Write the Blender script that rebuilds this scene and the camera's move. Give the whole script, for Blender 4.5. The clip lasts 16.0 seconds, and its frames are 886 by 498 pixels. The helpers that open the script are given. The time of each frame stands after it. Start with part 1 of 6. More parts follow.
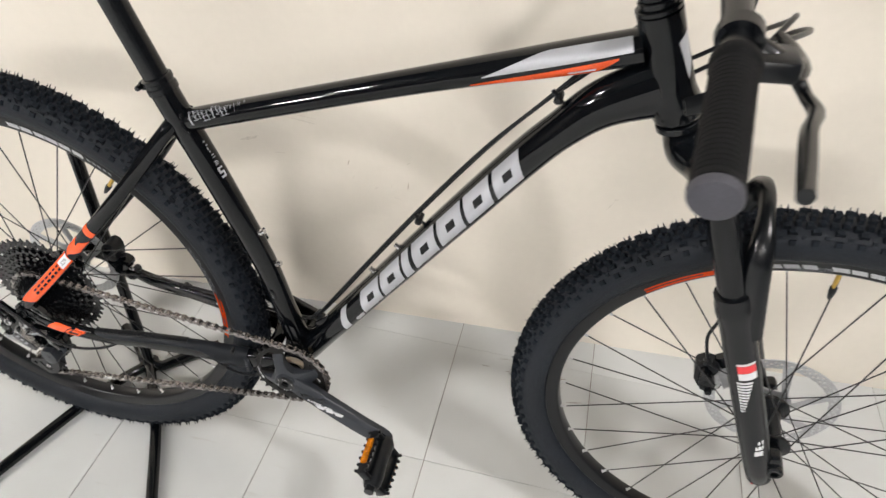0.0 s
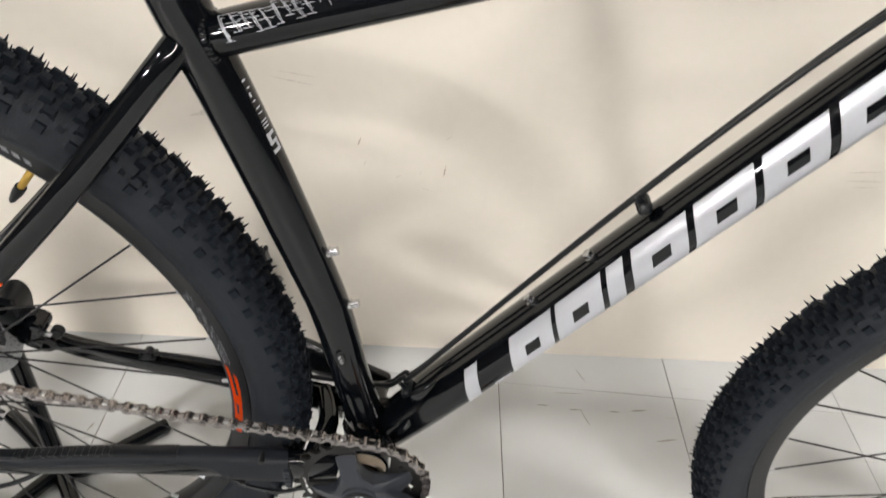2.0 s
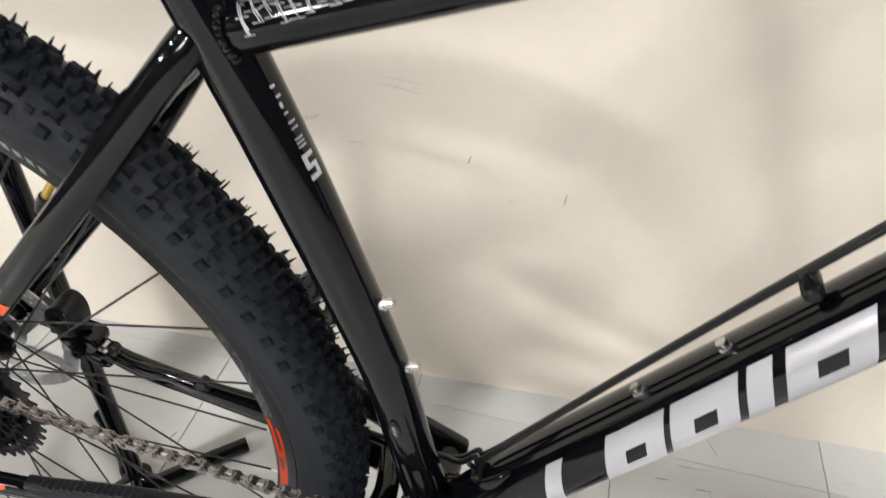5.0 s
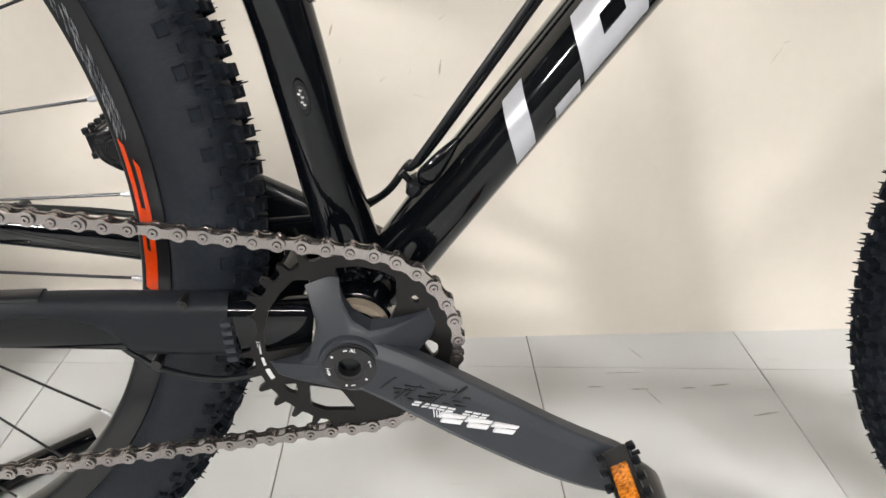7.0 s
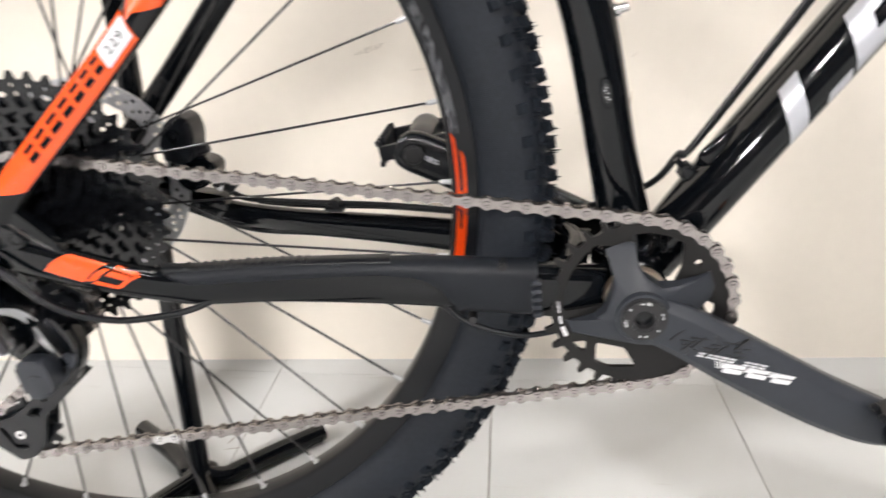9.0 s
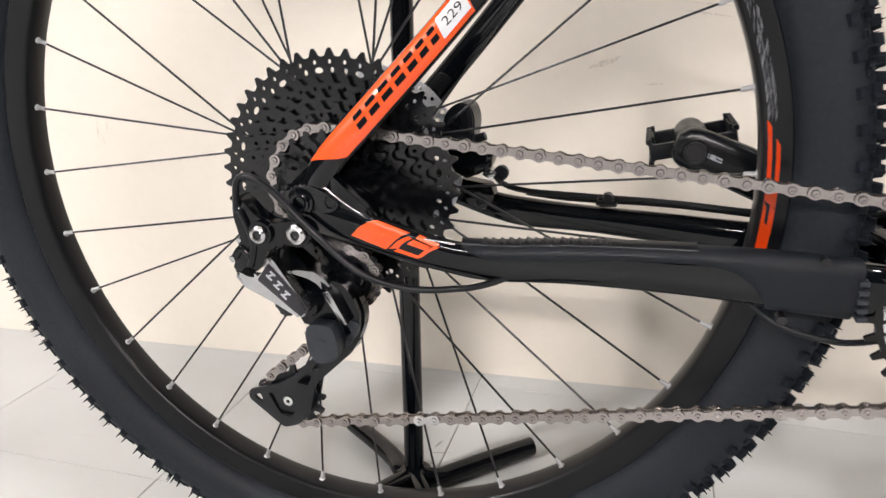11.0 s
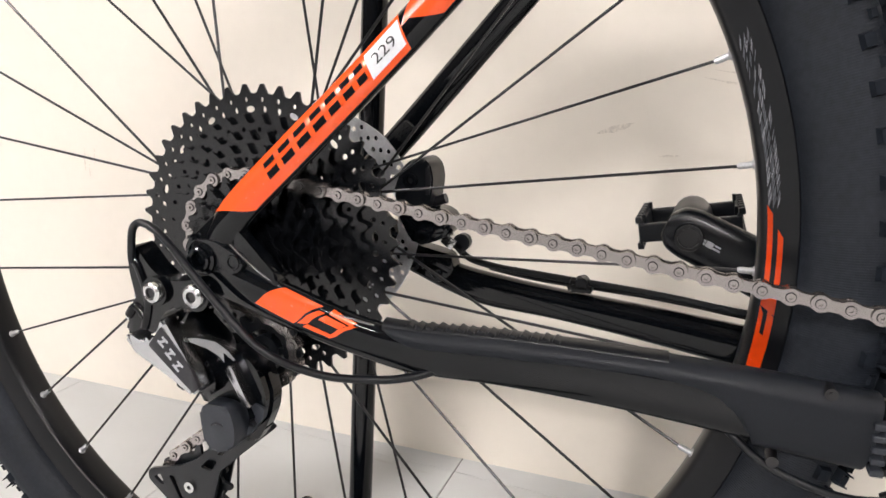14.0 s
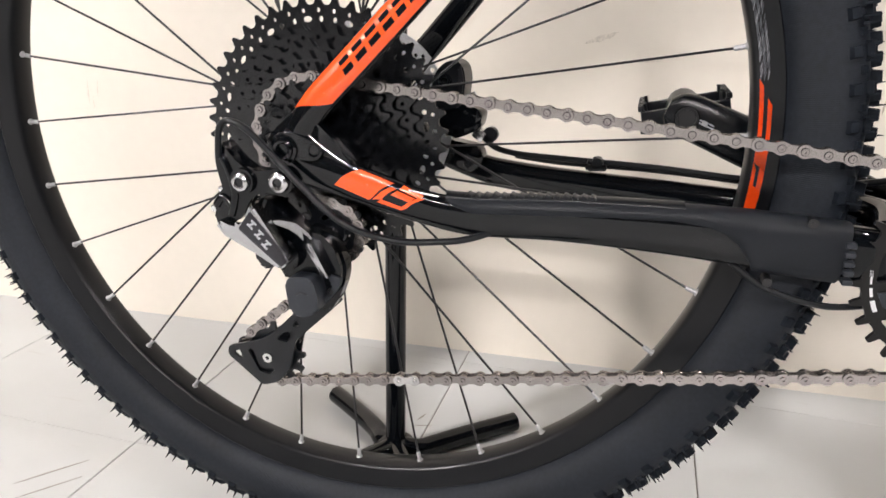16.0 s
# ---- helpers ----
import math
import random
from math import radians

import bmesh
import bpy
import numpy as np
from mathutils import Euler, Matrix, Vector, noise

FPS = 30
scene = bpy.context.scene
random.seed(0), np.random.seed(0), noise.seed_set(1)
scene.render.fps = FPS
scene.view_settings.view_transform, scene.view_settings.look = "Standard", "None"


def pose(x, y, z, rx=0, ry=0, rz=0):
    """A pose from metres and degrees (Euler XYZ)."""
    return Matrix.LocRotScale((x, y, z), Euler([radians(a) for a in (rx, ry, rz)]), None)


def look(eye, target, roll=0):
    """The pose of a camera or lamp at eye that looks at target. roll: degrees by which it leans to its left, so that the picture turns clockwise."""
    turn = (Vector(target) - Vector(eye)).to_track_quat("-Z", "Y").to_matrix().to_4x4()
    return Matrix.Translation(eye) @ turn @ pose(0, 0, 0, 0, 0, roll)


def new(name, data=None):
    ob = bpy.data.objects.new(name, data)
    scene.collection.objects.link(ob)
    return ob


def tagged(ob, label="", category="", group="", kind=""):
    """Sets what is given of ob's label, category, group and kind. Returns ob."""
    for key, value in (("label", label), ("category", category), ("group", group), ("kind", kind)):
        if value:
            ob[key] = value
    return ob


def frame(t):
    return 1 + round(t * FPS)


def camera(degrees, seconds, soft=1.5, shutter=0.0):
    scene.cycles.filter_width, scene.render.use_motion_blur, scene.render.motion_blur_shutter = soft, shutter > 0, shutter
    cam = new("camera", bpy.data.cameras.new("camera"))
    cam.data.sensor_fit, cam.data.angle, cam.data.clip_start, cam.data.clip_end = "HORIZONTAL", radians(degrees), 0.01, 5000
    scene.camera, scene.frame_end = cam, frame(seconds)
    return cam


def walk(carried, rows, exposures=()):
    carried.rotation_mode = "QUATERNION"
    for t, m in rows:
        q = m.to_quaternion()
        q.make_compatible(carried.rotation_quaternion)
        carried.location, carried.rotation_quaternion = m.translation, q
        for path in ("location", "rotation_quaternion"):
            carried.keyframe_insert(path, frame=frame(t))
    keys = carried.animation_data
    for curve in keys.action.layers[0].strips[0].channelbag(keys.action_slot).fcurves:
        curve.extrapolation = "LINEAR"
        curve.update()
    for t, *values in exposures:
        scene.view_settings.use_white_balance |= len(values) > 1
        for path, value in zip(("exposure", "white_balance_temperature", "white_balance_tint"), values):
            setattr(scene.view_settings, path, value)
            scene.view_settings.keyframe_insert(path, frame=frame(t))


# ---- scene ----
cam = camera(64.0, 16.0, shutter=0.4)
# seconds, eye, a point one metre ahead, roll
PATH = [
    (0, (0.7818, -0.6798, 1.1974), (0.6319, 0.0554, 0.5363), 3.03),
    (0.5, (0.6643, -0.6399, 1.1339), (0.5676, 0.1119, 0.4817), 3.81),
    (1, (0.5459, -0.5436, 1.0525), (0.4702, 0.1991, 0.3872), 3.34),
    (1.5, (0.4748, -0.4462, 0.9401), (0.4985, 0.2999, 0.2748), 7.43),
    (2, (0.4423, -0.4137, 0.9169), (0.4935, 0.3498, 0.2731), 8.25),
    (2.5, (0.4439, -0.3320, 0.9204), (0.4377, 0.4447, 0.2905), 9.84),
    (2.8, (0.4483, -0.2954, 0.9261), (0.3758, 0.4743, 0.2918), 8.39),
    (3, (0.4466, -0.2808, 0.9270), (0.3527, 0.4928, 0.3003), 8.83),
    (3.2, (0.4436, -0.2702, 0.9283), (0.3254, 0.4978, 0.2988), 8.14),
    (5.3, (0.4852, -0.3038, 0.8380), (0.3466, 0.4402, 0.1842), 3.00),
    (5.5, (0.4900, -0.3094, 0.8154), (0.3853, 0.4384, 0.1598), 3.11),
    (6, (0.4964, -0.3411, 0.7390), (0.4437, 0.4347, 0.1102), 2.85),
    (6.5, (0.4690, -0.3662, 0.6448), (0.4715, 0.4488, 0.0654), 1.04),
    (7, (0.4542, -0.3849, 0.5555), (0.5013, 0.4983, 0.0888), 2.49),
    (7.5, (0.4547, -0.3900, 0.5340), (0.5018, 0.5162, 0.1138), 1.29),
    (8, (0.4377, -0.4106, 0.5252), (0.4764, 0.5018, 0.1178), 1.56),
    (8.5, (0.3962, -0.4394, 0.5253), (0.3929, 0.4797, 0.1313), 0.33),
    (9, (0.3323, -0.4812, 0.5324), (0.2469, 0.4391, 0.1506), -1.11),
    (9.5, (0.2696, -0.5178, 0.5296), (0.1370, 0.4015, 0.1590), -1.21),
    (10, (0.2346, -0.5370, 0.5177), (0.0653, 0.3860, 0.1719), -1.36),
    (10.2, (0.2271, -0.5385, 0.5135), (0.0391, 0.3829, 0.1735), -1.43),
    (12.3, (0.2193, -0.4157, 0.4618), (-0.1248, 0.4867, 0.2026), 2.37),
    (12.5, (0.2222, -0.4095, 0.4644), (-0.1205, 0.4964, 0.2156), 3.13),
    (13, (0.2364, -0.3963, 0.4716), (-0.1080, 0.5117, 0.2331), 3.45),
    (13.5, (0.2516, -0.4004, 0.4808), (-0.0893, 0.5108, 0.2491), 3.21),
    (14, (0.2607, -0.4068, 0.4801), (-0.0655, 0.5070, 0.2381), 3.17),
    (14.5, (0.2586, -0.4262, 0.4738), (-0.0632, 0.4825, 0.2077), 1.98),
    (15, (0.2511, -0.4566, 0.4618), (-0.0472, 0.4528, 0.1717), 1.67),
    (15.5, (0.2462, -0.4854, 0.4609), (-0.0253, 0.4300, 0.1635), 0.60),
    (16, (0.2297, -0.5054, 0.4608), (-0.0267, 0.4059, 0.1386), 1.29),
]
# ---- path end ----
EXPOSURES = ((0.0, -0.18, 6500, 10), (1.5, -0.18, 6500, 10), (2.0, -0.08, 6500, 10), (2.5, -0.14, 6500, 10), (3.0, -0.14, 6500, 11), (5.5, -0.03, 6500, 10), (6.0, 0.0, 6500, 10), (6.5, 0.18, 6500, 9), (7.0, 0.10, 6450, 10), (9.0, 0.34, 6450, 12), (10.0, 0.02, 6500, 13), (12.5, 0.0, 6500, 14), (14.5, 0.05, 6500, 14), (16.0, 0.10, 6500, 14))
walk(cam, [(t, look(eye, target, roll)) for t, eye, target, roll in PATH], EXPOSURES)

# ---- light: out-of-view ceiling fittings, partly added fill, all indoors ----
world = bpy.data.worlds.new("world")
world.use_nodes = True
world.node_tree.nodes["Background"].inputs[0].default_value = (0.9, 0.86, 0.8, 1)
world.node_tree.nodes["Background"].inputs[1].default_value = 0.05
scene.world = world

TAU = 2 * math.pi
V = Vector


# ---- materials ----
def shader(name, color, rough=0.5, metal=0.0, coat=0.0, grain=0.0, grain_scale=200.0, blot=0.0, blot_scale=6.0, bump=0.0, bump_scale=400.0, spec=0.5, emit=None):
    """A node material: base colour varied by fine grain and broad blotches, with a fine relief."""
    m = bpy.data.materials.new(name)
    m.use_nodes = True
    nt = m.node_tree
    b = nt.nodes["Principled BSDF"]
    b.inputs["Base Color"].default_value = (*color, 1)
    b.inputs["Roughness"].default_value = rough
    b.inputs["Metallic"].default_value = metal
    b.inputs["Coat Weight"].default_value = coat
    b.inputs["Coat Roughness"].default_value = 0.04
    b.inputs["Specular IOR Level"].default_value = spec
    if emit:
        b.inputs["Emission Color"].default_value = (*emit[:3], 1)
        b.inputs["Emission Strength"].default_value = emit[3]
    tc = nt.nodes.new("ShaderNodeTexCoord")
    last = None
    for amount, scale, detail in ((grain, grain_scale, 4), (blot, blot_scale, 5)):
        even = 0.06 if scale < 500 else 0.012
        if amount:
            n = nt.nodes.new("ShaderNodeTexNoise")
            n.inputs["Scale"].default_value, n.inputs["Detail"].default_value = scale, detail
            nt.links.new(tc.outputs["Object"], n.inputs["Vector"])
            r = nt.nodes.new("ShaderNodeMapRange")
            r.inputs["From Min"].default_value, r.inputs["From Max"].default_value = 0.3, 0.7
            r.inputs["To Min"].default_value, r.inputs["To Max"].default_value = 1 - amount, 1 + amount
            nt.links.new(n.outputs["Fac"], r.inputs["Value"])
            mix = nt.nodes.new("ShaderNodeMix")
            mix.data_type, mix.blend_type = "RGBA", "MULTIPLY"
            mix.inputs["Factor"].default_value = 1
            if last is None:
                mix.inputs["A"].default_value = (*color, 1)
            else:
                nt.links.new(last, mix.inputs["A"])
            nt.links.new(r.outputs["Result"], mix.inputs["B"])
            last = mix.outputs["Result"]
            if amount is blot or not blot:
                rr = nt.nodes.new("ShaderNodeMapRange")
                rr.inputs["To Min"].default_value, rr.inputs["To Max"].default_value = max(rough - even, 0.02), rough + even
                nt.links.new(n.outputs["Fac"], rr.inputs["Value"])
                nt.links.new(rr.outputs["Result"], b.inputs["Roughness"])
    if last is not None:
        nt.links.new(last, b.inputs["Base Color"])
    if bump:
        n = nt.nodes.new("ShaderNodeTexNoise")
        n.inputs["Scale"].default_value, n.inputs["Detail"].default_value = bump_scale, 3
        nt.links.new(tc.outputs["Object"], n.inputs["Vector"])
        bm_ = nt.nodes.new("ShaderNodeBump")
        bm_.inputs["Strength"].default_value, bm_.inputs["Distance"].default_value = bump, 0.001
        nt.links.new(n.outputs["Fac"], bm_.inputs["Height"])
        nt.links.new(bm_.outputs["Normal"], b.inputs["Normal"])
    return m


GLOSS = shader("gloss_black_paint", (0.0024, 0.0032, 0.0044), 0.07, 0, 0.10, grain=0.2, grain_scale=900, bump=0.012, bump_scale=90, spec=0.31)
MATT = shader("matt_graphite_paint", (0.0245, 0.0285, 0.0360), 0.40, 0, 0.0, grain=0.12, grain_scale=1500, bump=0.03, bump_scale=1600, spec=0.36)
BLACK = shader("satin_black_alloy", (0.0032, 0.0042, 0.0058), 0.26, 0, 0.0, grain=0.2, grain_scale=900, spec=0.4)
PLASTIC = shader("black_plastic", (0.0040, 0.0052, 0.0072), 0.32, 0, 0.0, grain=0.15, grain_scale=700, bump=0.03, bump_scale=1500, spec=0.35)
RUBBER = shader("tyre_rubber", (0.0100, 0.0130, 0.0184), 0.52, 0, 0, grain=0.25, grain_scale=300, blot=0.2, blot_scale=18, bump=0.2, bump_scale=1200, spec=0.24)
GRIP = shader("grip_rubber", (0.005, 0.0055, 0.0065), 0.7, 0, 0, spec=0.15, grain=0.25, grain_scale=700, bump=0.3, bump_scale=1500)
GRIP_END = shader("grey_grip_end", (0.06, 0.06, 0.075), 0.6, 0, 0, grain=0.1, grain_scale=500)
RIM = shader("black_rim", (0.0036, 0.0042, 0.0056), 0.30, 0.0, 0.0, grain=0.15, grain_scale=700, spec=0.30)
RINGBLACK = shader("anodised_chainring", (0.0150, 0.0145, 0.0145), 0.34, 0.45, 0, grain=0.12, grain_scale=900, spec=0.3)
COG = shader("black_sprocket_steel", (0.0030, 0.0036, 0.0048), 0.22, 0.0, 0.0, grain=0.15, grain_scale=600, spec=0.44)
DIMPRINT = shader("dim_grey_print", (0.028, 0.032, 0.04), 0.45, 0, 0, grain=0.1, grain_scale=600)
ORANGE = shader("orange_paint", (0.86, 0.090, 0.010), 0.25, 0, 0.4, grain=0.04, grain_scale=300)
SILVER = shader("silver_paint", (0.50, 0.515, 0.555), 0.34, 0.40, 0.4, grain=0.015, grain_scale=400)
WHITE = shader("white_print", (0.72, 0.73, 0.75), 0.35, 0, 0.3, grain=0.05, grain_scale=500)
GREYPRINT = shader("grey_print", (0.16, 0.17, 0.19), 0.4, 0, 0.2, grain=0.1, grain_scale=900)
FLATINK = shader("flat_black_print", (0.004, 0.004, 0.005), 0.65, 0, 0, spec=0.08)
INK = shader("black_print", (0.005, 0.005, 0.006), 0.32, 0, 0.1, grain=0.1, grain_scale=500)
RED = shader("red_print", (0.75, 0.03, 0.04), 0.35, 0, 0.3, grain=0.05, grain_scale=500)
CHAIN = shader("chain_steel", (0.33, 0.305, 0.295), 0.22, 0.96, 0, grain=0.03, grain_scale=900)
STEEL = shader("polished_steel", (0.62, 0.62, 0.62), 0.2, 1.0, 0, grain=0.08, grain_scale=700)
DARKSTEEL = shader("black_spoke_steel", (0.03, 0.03, 0.032), 0.3, 0.6, 0, grain=0.1, grain_scale=700)
ROTOR = shader("brake_disc_steel", (0.56, 0.57, 0.59), 0.40, 0.8, 0, grain=0.12, grain_scale=600)
BRASS = shader("brass", (0.65, 0.42, 0.10), 0.28, 1.0, 0, grain=0.1, grain_scale=700)
DARKALLOY = shader("dark_anodised_alloy", (0.035, 0.035, 0.04), 0.3, 0.6, 0, grain=0.1, grain_scale=900)
ALLOY = shader("brushed_alloy", (0.43, 0.435, 0.45), 0.24, 1.0, 0, grain=0.03, grain_scale=900)
CREAM = shader("cream_ring", (0.55, 0.47, 0.36), 0.4, 0, 0, grain=0.06)
REFLECTOR = shader("amber_reflector", (0.55, 0.17, 0.004), 0.14, 0, 0.5, grain=0.7, grain_scale=520, blot=0.35, blot_scale=60, bump=1.0, bump_scale=520)
WALLPAINT = shader("cream_wall_paint", (0.80, 0.745, 0.66), 0.5, 0, 0, grain=0.012, grain_scale=60, blot=0.025, blot_scale=2.2, bump=0.06, bump_scale=40)
CEILPAINT = shader("grey_ceiling_paint", (0.16, 0.155, 0.15), 0.7, 0, 0, grain=0.03, grain_scale=40)
# uneven dark tone stands in for unseen surroundings reflected in the gloss paint
DARKWALL = shader("dark_closing_wall", (0.026, 0.0215, 0.0190), 0.6, 0, 0, grain=0.05, grain_scale=30, blot=0.5, blot_scale=0.8)
GROUT = shader("dark_grout", (0.22, 0.20, 0.18), 0.8, 0, 0, grain=0.15, grain_scale=120)
PALEGREY = shader("pale_grey_print", (0.42, 0.43, 0.46), 0.4, 0, 0.2, grain=0.1, grain_scale=900)
SCUFF = shader("wall_scuff", (0.70, 0.645, 0.565), 0.6, 0, 0, grain=0.2, grain_scale=300)
LAMP_BRIGHT = shader("lamp_diffuser_bright", (0.9, 0.9, 0.88), 0.4, 0, 0, emit=(1.0, 0.960, 0.920, 450.0))
LAMP = shader("lamp_diffuser", (0.9, 0.9, 0.88), 0.4, 0, 0, emit=(1.0, 0.960, 0.920, 320.0))
HOUSING = shader("lamp_housing", (0.75, 0.75, 0.74), 0.4, 0, 0, grain=0.02)


def tile_material():
    m = shader("pale_floor_tile", (0.555, 0.570, 0.572), 0.34, 0, 0, grain=0.03, grain_scale=9, bump=0.05, bump_scale=60)
    nt = m.node_tree
    b = nt.nodes["Principled BSDF"]
    src = b.inputs["Base Color"].links[0].from_socket
    info = nt.nodes.new("ShaderNodeObjectInfo")
    r = nt.nodes.new("ShaderNodeMapRange")
    r.inputs["To Min"].default_value, r.inputs["To Max"].default_value = 0.96, 1.03
    nt.links.new(info.outputs["Random"], r.inputs["Value"])
    mix = nt.nodes.new("ShaderNodeMix")
    mix.data_type, mix.blend_type = "RGBA", "MULTIPLY"
    mix.inputs["Factor"].default_value = 1
    nt.links.new(src, mix.inputs["A"])
    nt.links.new(r.outputs["Result"], mix.inputs["B"])
    # thin dark scratches and dirt streaks
    tc = nt.nodes.new("ShaderNodeTexCoord")
    mp = nt.nodes.new("ShaderNodeMapping")
    mp.inputs["Scale"].default_value = (4, 30, 1)
    mp.inputs["Rotation"].default_value = (0, 0, 0.4)
    n = nt.nodes.new("ShaderNodeTexNoise")
    n.inputs["Scale"].default_value, n.inputs["Detail"].default_value = 1.6, 6
    ramp = nt.nodes.new("ShaderNodeMapRange")
    ramp.inputs["From Min"].default_value, ramp.inputs["From Max"].default_value = 0.67, 0.76
    ramp.inputs["To Min"].default_value, ramp.inputs["To Max"].default_value = 0.0, 0.42
    mix2 = nt.nodes.new("ShaderNodeMix")
    mix2.data_type = "RGBA"
    mix2.inputs["B"].default_value = (0.33, 0.30, 0.27, 1)
    geo = nt.nodes.new("ShaderNodeNewGeometry")
    nt.links.new(geo.outputs["Position"], mp.inputs["Vector"])
    nt.links.new(mp.outputs["Vector"], n.inputs["Vector"])
    nt.links.new(n.outputs["Fac"], ramp.inputs["Value"])
    nt.links.new(ramp.outputs["Result"], mix2.inputs["Factor"])
    nt.links.new(mix.outputs["Result"], mix2.inputs["A"])
    nt.links.new(mix2.outputs["Result"], b.inputs["Base Color"])
    return m


TILE = tile_material()


def threaded(base):
    """The rubber of a tyre wall, with the fine cords of the casing running out from the hub."""
    m = base.copy()
    m.name = "tyre_wall_rubber"
    nt = m.node_tree
    b = nt.nodes["Principled BSDF"]
    tc = nt.nodes.new("ShaderNodeTexCoord")
    xyz = nt.nodes.new("ShaderNodeSeparateXYZ")
    nt.links.new(tc.outputs["Object"], xyz.inputs[0])
    turn = nt.nodes.new("ShaderNodeMath")
    turn.operation = "ARCTAN2"
    nt.links.new(xyz.outputs["Z"], turn.inputs[0])
    nt.links.new(xyz.outputs["X"], turn.inputs[1])
    many = nt.nodes.new("ShaderNodeMath")
    many.operation = "MULTIPLY"
    many.inputs[1].default_value = 1640
    nt.links.new(turn.outputs[0], many.inputs[0])
    wave = nt.nodes.new("ShaderNodeMath")
    wave.operation = "SINE"
    nt.links.new(many.outputs[0], wave.inputs[0])
    rel = nt.nodes.new("ShaderNodeBump")
    rel.inputs["Strength"].default_value, rel.inputs["Distance"].default_value = 0.20, 0.0004
    nt.links.new(wave.outputs[0], rel.inputs["Height"])
    nt.links.new(b.inputs["Normal"].links[0].from_socket, rel.inputs["Normal"])
    nt.links.new(rel.outputs["Normal"], b.inputs["Normal"])
    return m


WALLRUBBER = threaded(RUBBER)
TREAD = shader("tread_rubber", (0.0088, 0.0116, 0.0164), 0.68, 0, 0, grain=0.25, grain_scale=300, blot=0.2, blot_scale=18, bump=0.2, bump_scale=1200, spec=0.12)


# ---- mesh helpers ----
def mesh(bm, name, material, smooth=True, sharp=38):
    bmesh.ops.recalc_face_normals(bm, faces=bm.faces)
    if smooth:
        lim = radians(sharp)
        for f in bm.faces:
            f.smooth = True
        for e in bm.edges:
            if len(e.link_faces) == 2 and e.calc_face_angle(0) > lim:
                e.smooth = False
    me = bpy.data.meshes.new(name)
    bm.to_mesh(me)
    bm.free()
    me.materials.append(material)
    return me


def part(name, bm, material, parent, label="", m=None, smooth=True, sharp=38):
    me = bm if isinstance(bm, bpy.types.Mesh) else mesh(bm, name, material, smooth, sharp)
    ob = new(name, me)
    ob.parent = parent
    if m is not None:
        ob.matrix_basis = m
    return tagged(ob, label)


def ring_frames(pts):
    """Frames along a polyline, carried without twist."""
    pts = [V(p) for p in pts]
    n = len(pts)
    tang = []
    for i in range(n):
        a, b = pts[max(i - 1, 0)], pts[min(i + 1, n - 1)]
        tang.append((b - a).normalized())
    up = V((0, 1, 0)) if abs(tang[0].y) < 0.9 else V((1, 0, 0))
    out = []
    for t in tang:
        up = (up - t * up.dot(t)).normalized()
        out.append((up.copy(), t.cross(up).normalized(), t))
    return pts, out


def smooth_path(pts, per=6):
    """Catmull-Rom through the points; each may carry extra numbers."""
    pts = [tuple(p) for p in pts]
    out = []
    for i in range(len(pts) - 1):
        p0, p1, p2, p3 = pts[max(i - 1, 0)], pts[i], pts[i + 1], pts[min(i + 2, len(pts) - 1)]
        for k in range(per):
            t = k / per
            out.append(tuple(0.5 * (2 * b + (c - a) * t + (2 * a - 5 * b + 4 * c - d) * t * t + (3 * b - a - 3 * c + d) * t ** 3) for a, b, c, d in zip(p0, p1, p2, p3)))
    out.append(pts[-1])
    return out


def tube(bm, pts, seg=16, cap=True, square=0.0):
    """Points are (x, y, z, half width along y, half height); square 0 round to 1 boxy."""
    places, frames = ring_frames([p[:3] for p in pts])
    rings = []
    for p, (u, w, _), raw in zip(places, frames, pts):
        a, b = raw[3], raw[4] if len(raw) > 4 else raw[3]
        ring = []
        for k in range(seg):
            c, s = math.cos(TAU * k / seg), math.sin(TAU * k / seg)
            if square:
                e = 1 - 0.72 * square
                c, s = math.copysign(abs(c) ** e, c), math.copysign(abs(s) ** e, s)
            ring.append(bm.verts.new(p + u * a * c + w * b * s))
        rings.append(ring)
    for r0, r1 in zip(rings, rings[1:]):
        for k in range(seg):
            bm.faces.new((r0[k], r0[(k + 1) % seg], r1[(k + 1) % seg], r1[k]))
    if cap:
        bm.faces.new(rings[0][::-1])
        bm.faces.new(rings[-1])
    return bm


def lathe(bm, profile, seg=24, origin=(0, 0, 0), axis="y", closed=False):
    """Turn (radius, height) pairs round an axis."""
    o = V(origin)
    rings = []
    for r, h in profile:
        ring = []
        for k in range(seg):
            a = TAU * k / seg
            c, s = r * math.cos(a), r * math.sin(a)
            ring.append(bm.verts.new(o + V({"y": (c, h, s), "z": (c, s, h), "x": (h, c, s)}[axis])))
        rings.append(ring)
    pairs = list(zip(rings, rings[1:])) + ([(rings[-1], rings[0])] if closed else [])
    for r0, r1 in pairs:
        for k in range(seg):
            bm.faces.new((r0[k], r0[(k + 1) % seg], r1[(k + 1) % seg], r1[k]))
    if not closed:
        for ring in (rings[0], rings[-1]):
            if profile[0][0] > 1e-6:
                bm.faces.new(ring)
    return bm


def disc(bm, x, z, r, y0, y1, seg=24, edge=0.0):
    """A solid puck across y with softened rims."""
    e = min(edge, r * 0.5, abs(y1 - y0) * 0.5)
    s = 1 if y1 > y0 else -1
    prof = [(1e-5, y0), (r - e, y0), (r, y0 + s * e), (r, y1 - s * e), (r - e, y1), (1e-5, y1)] if e else [(1e-5, y0), (r, y0), (r, y1), (1e-5, y1)]
    return lathe(bm, prof, seg, (x, 0, z))


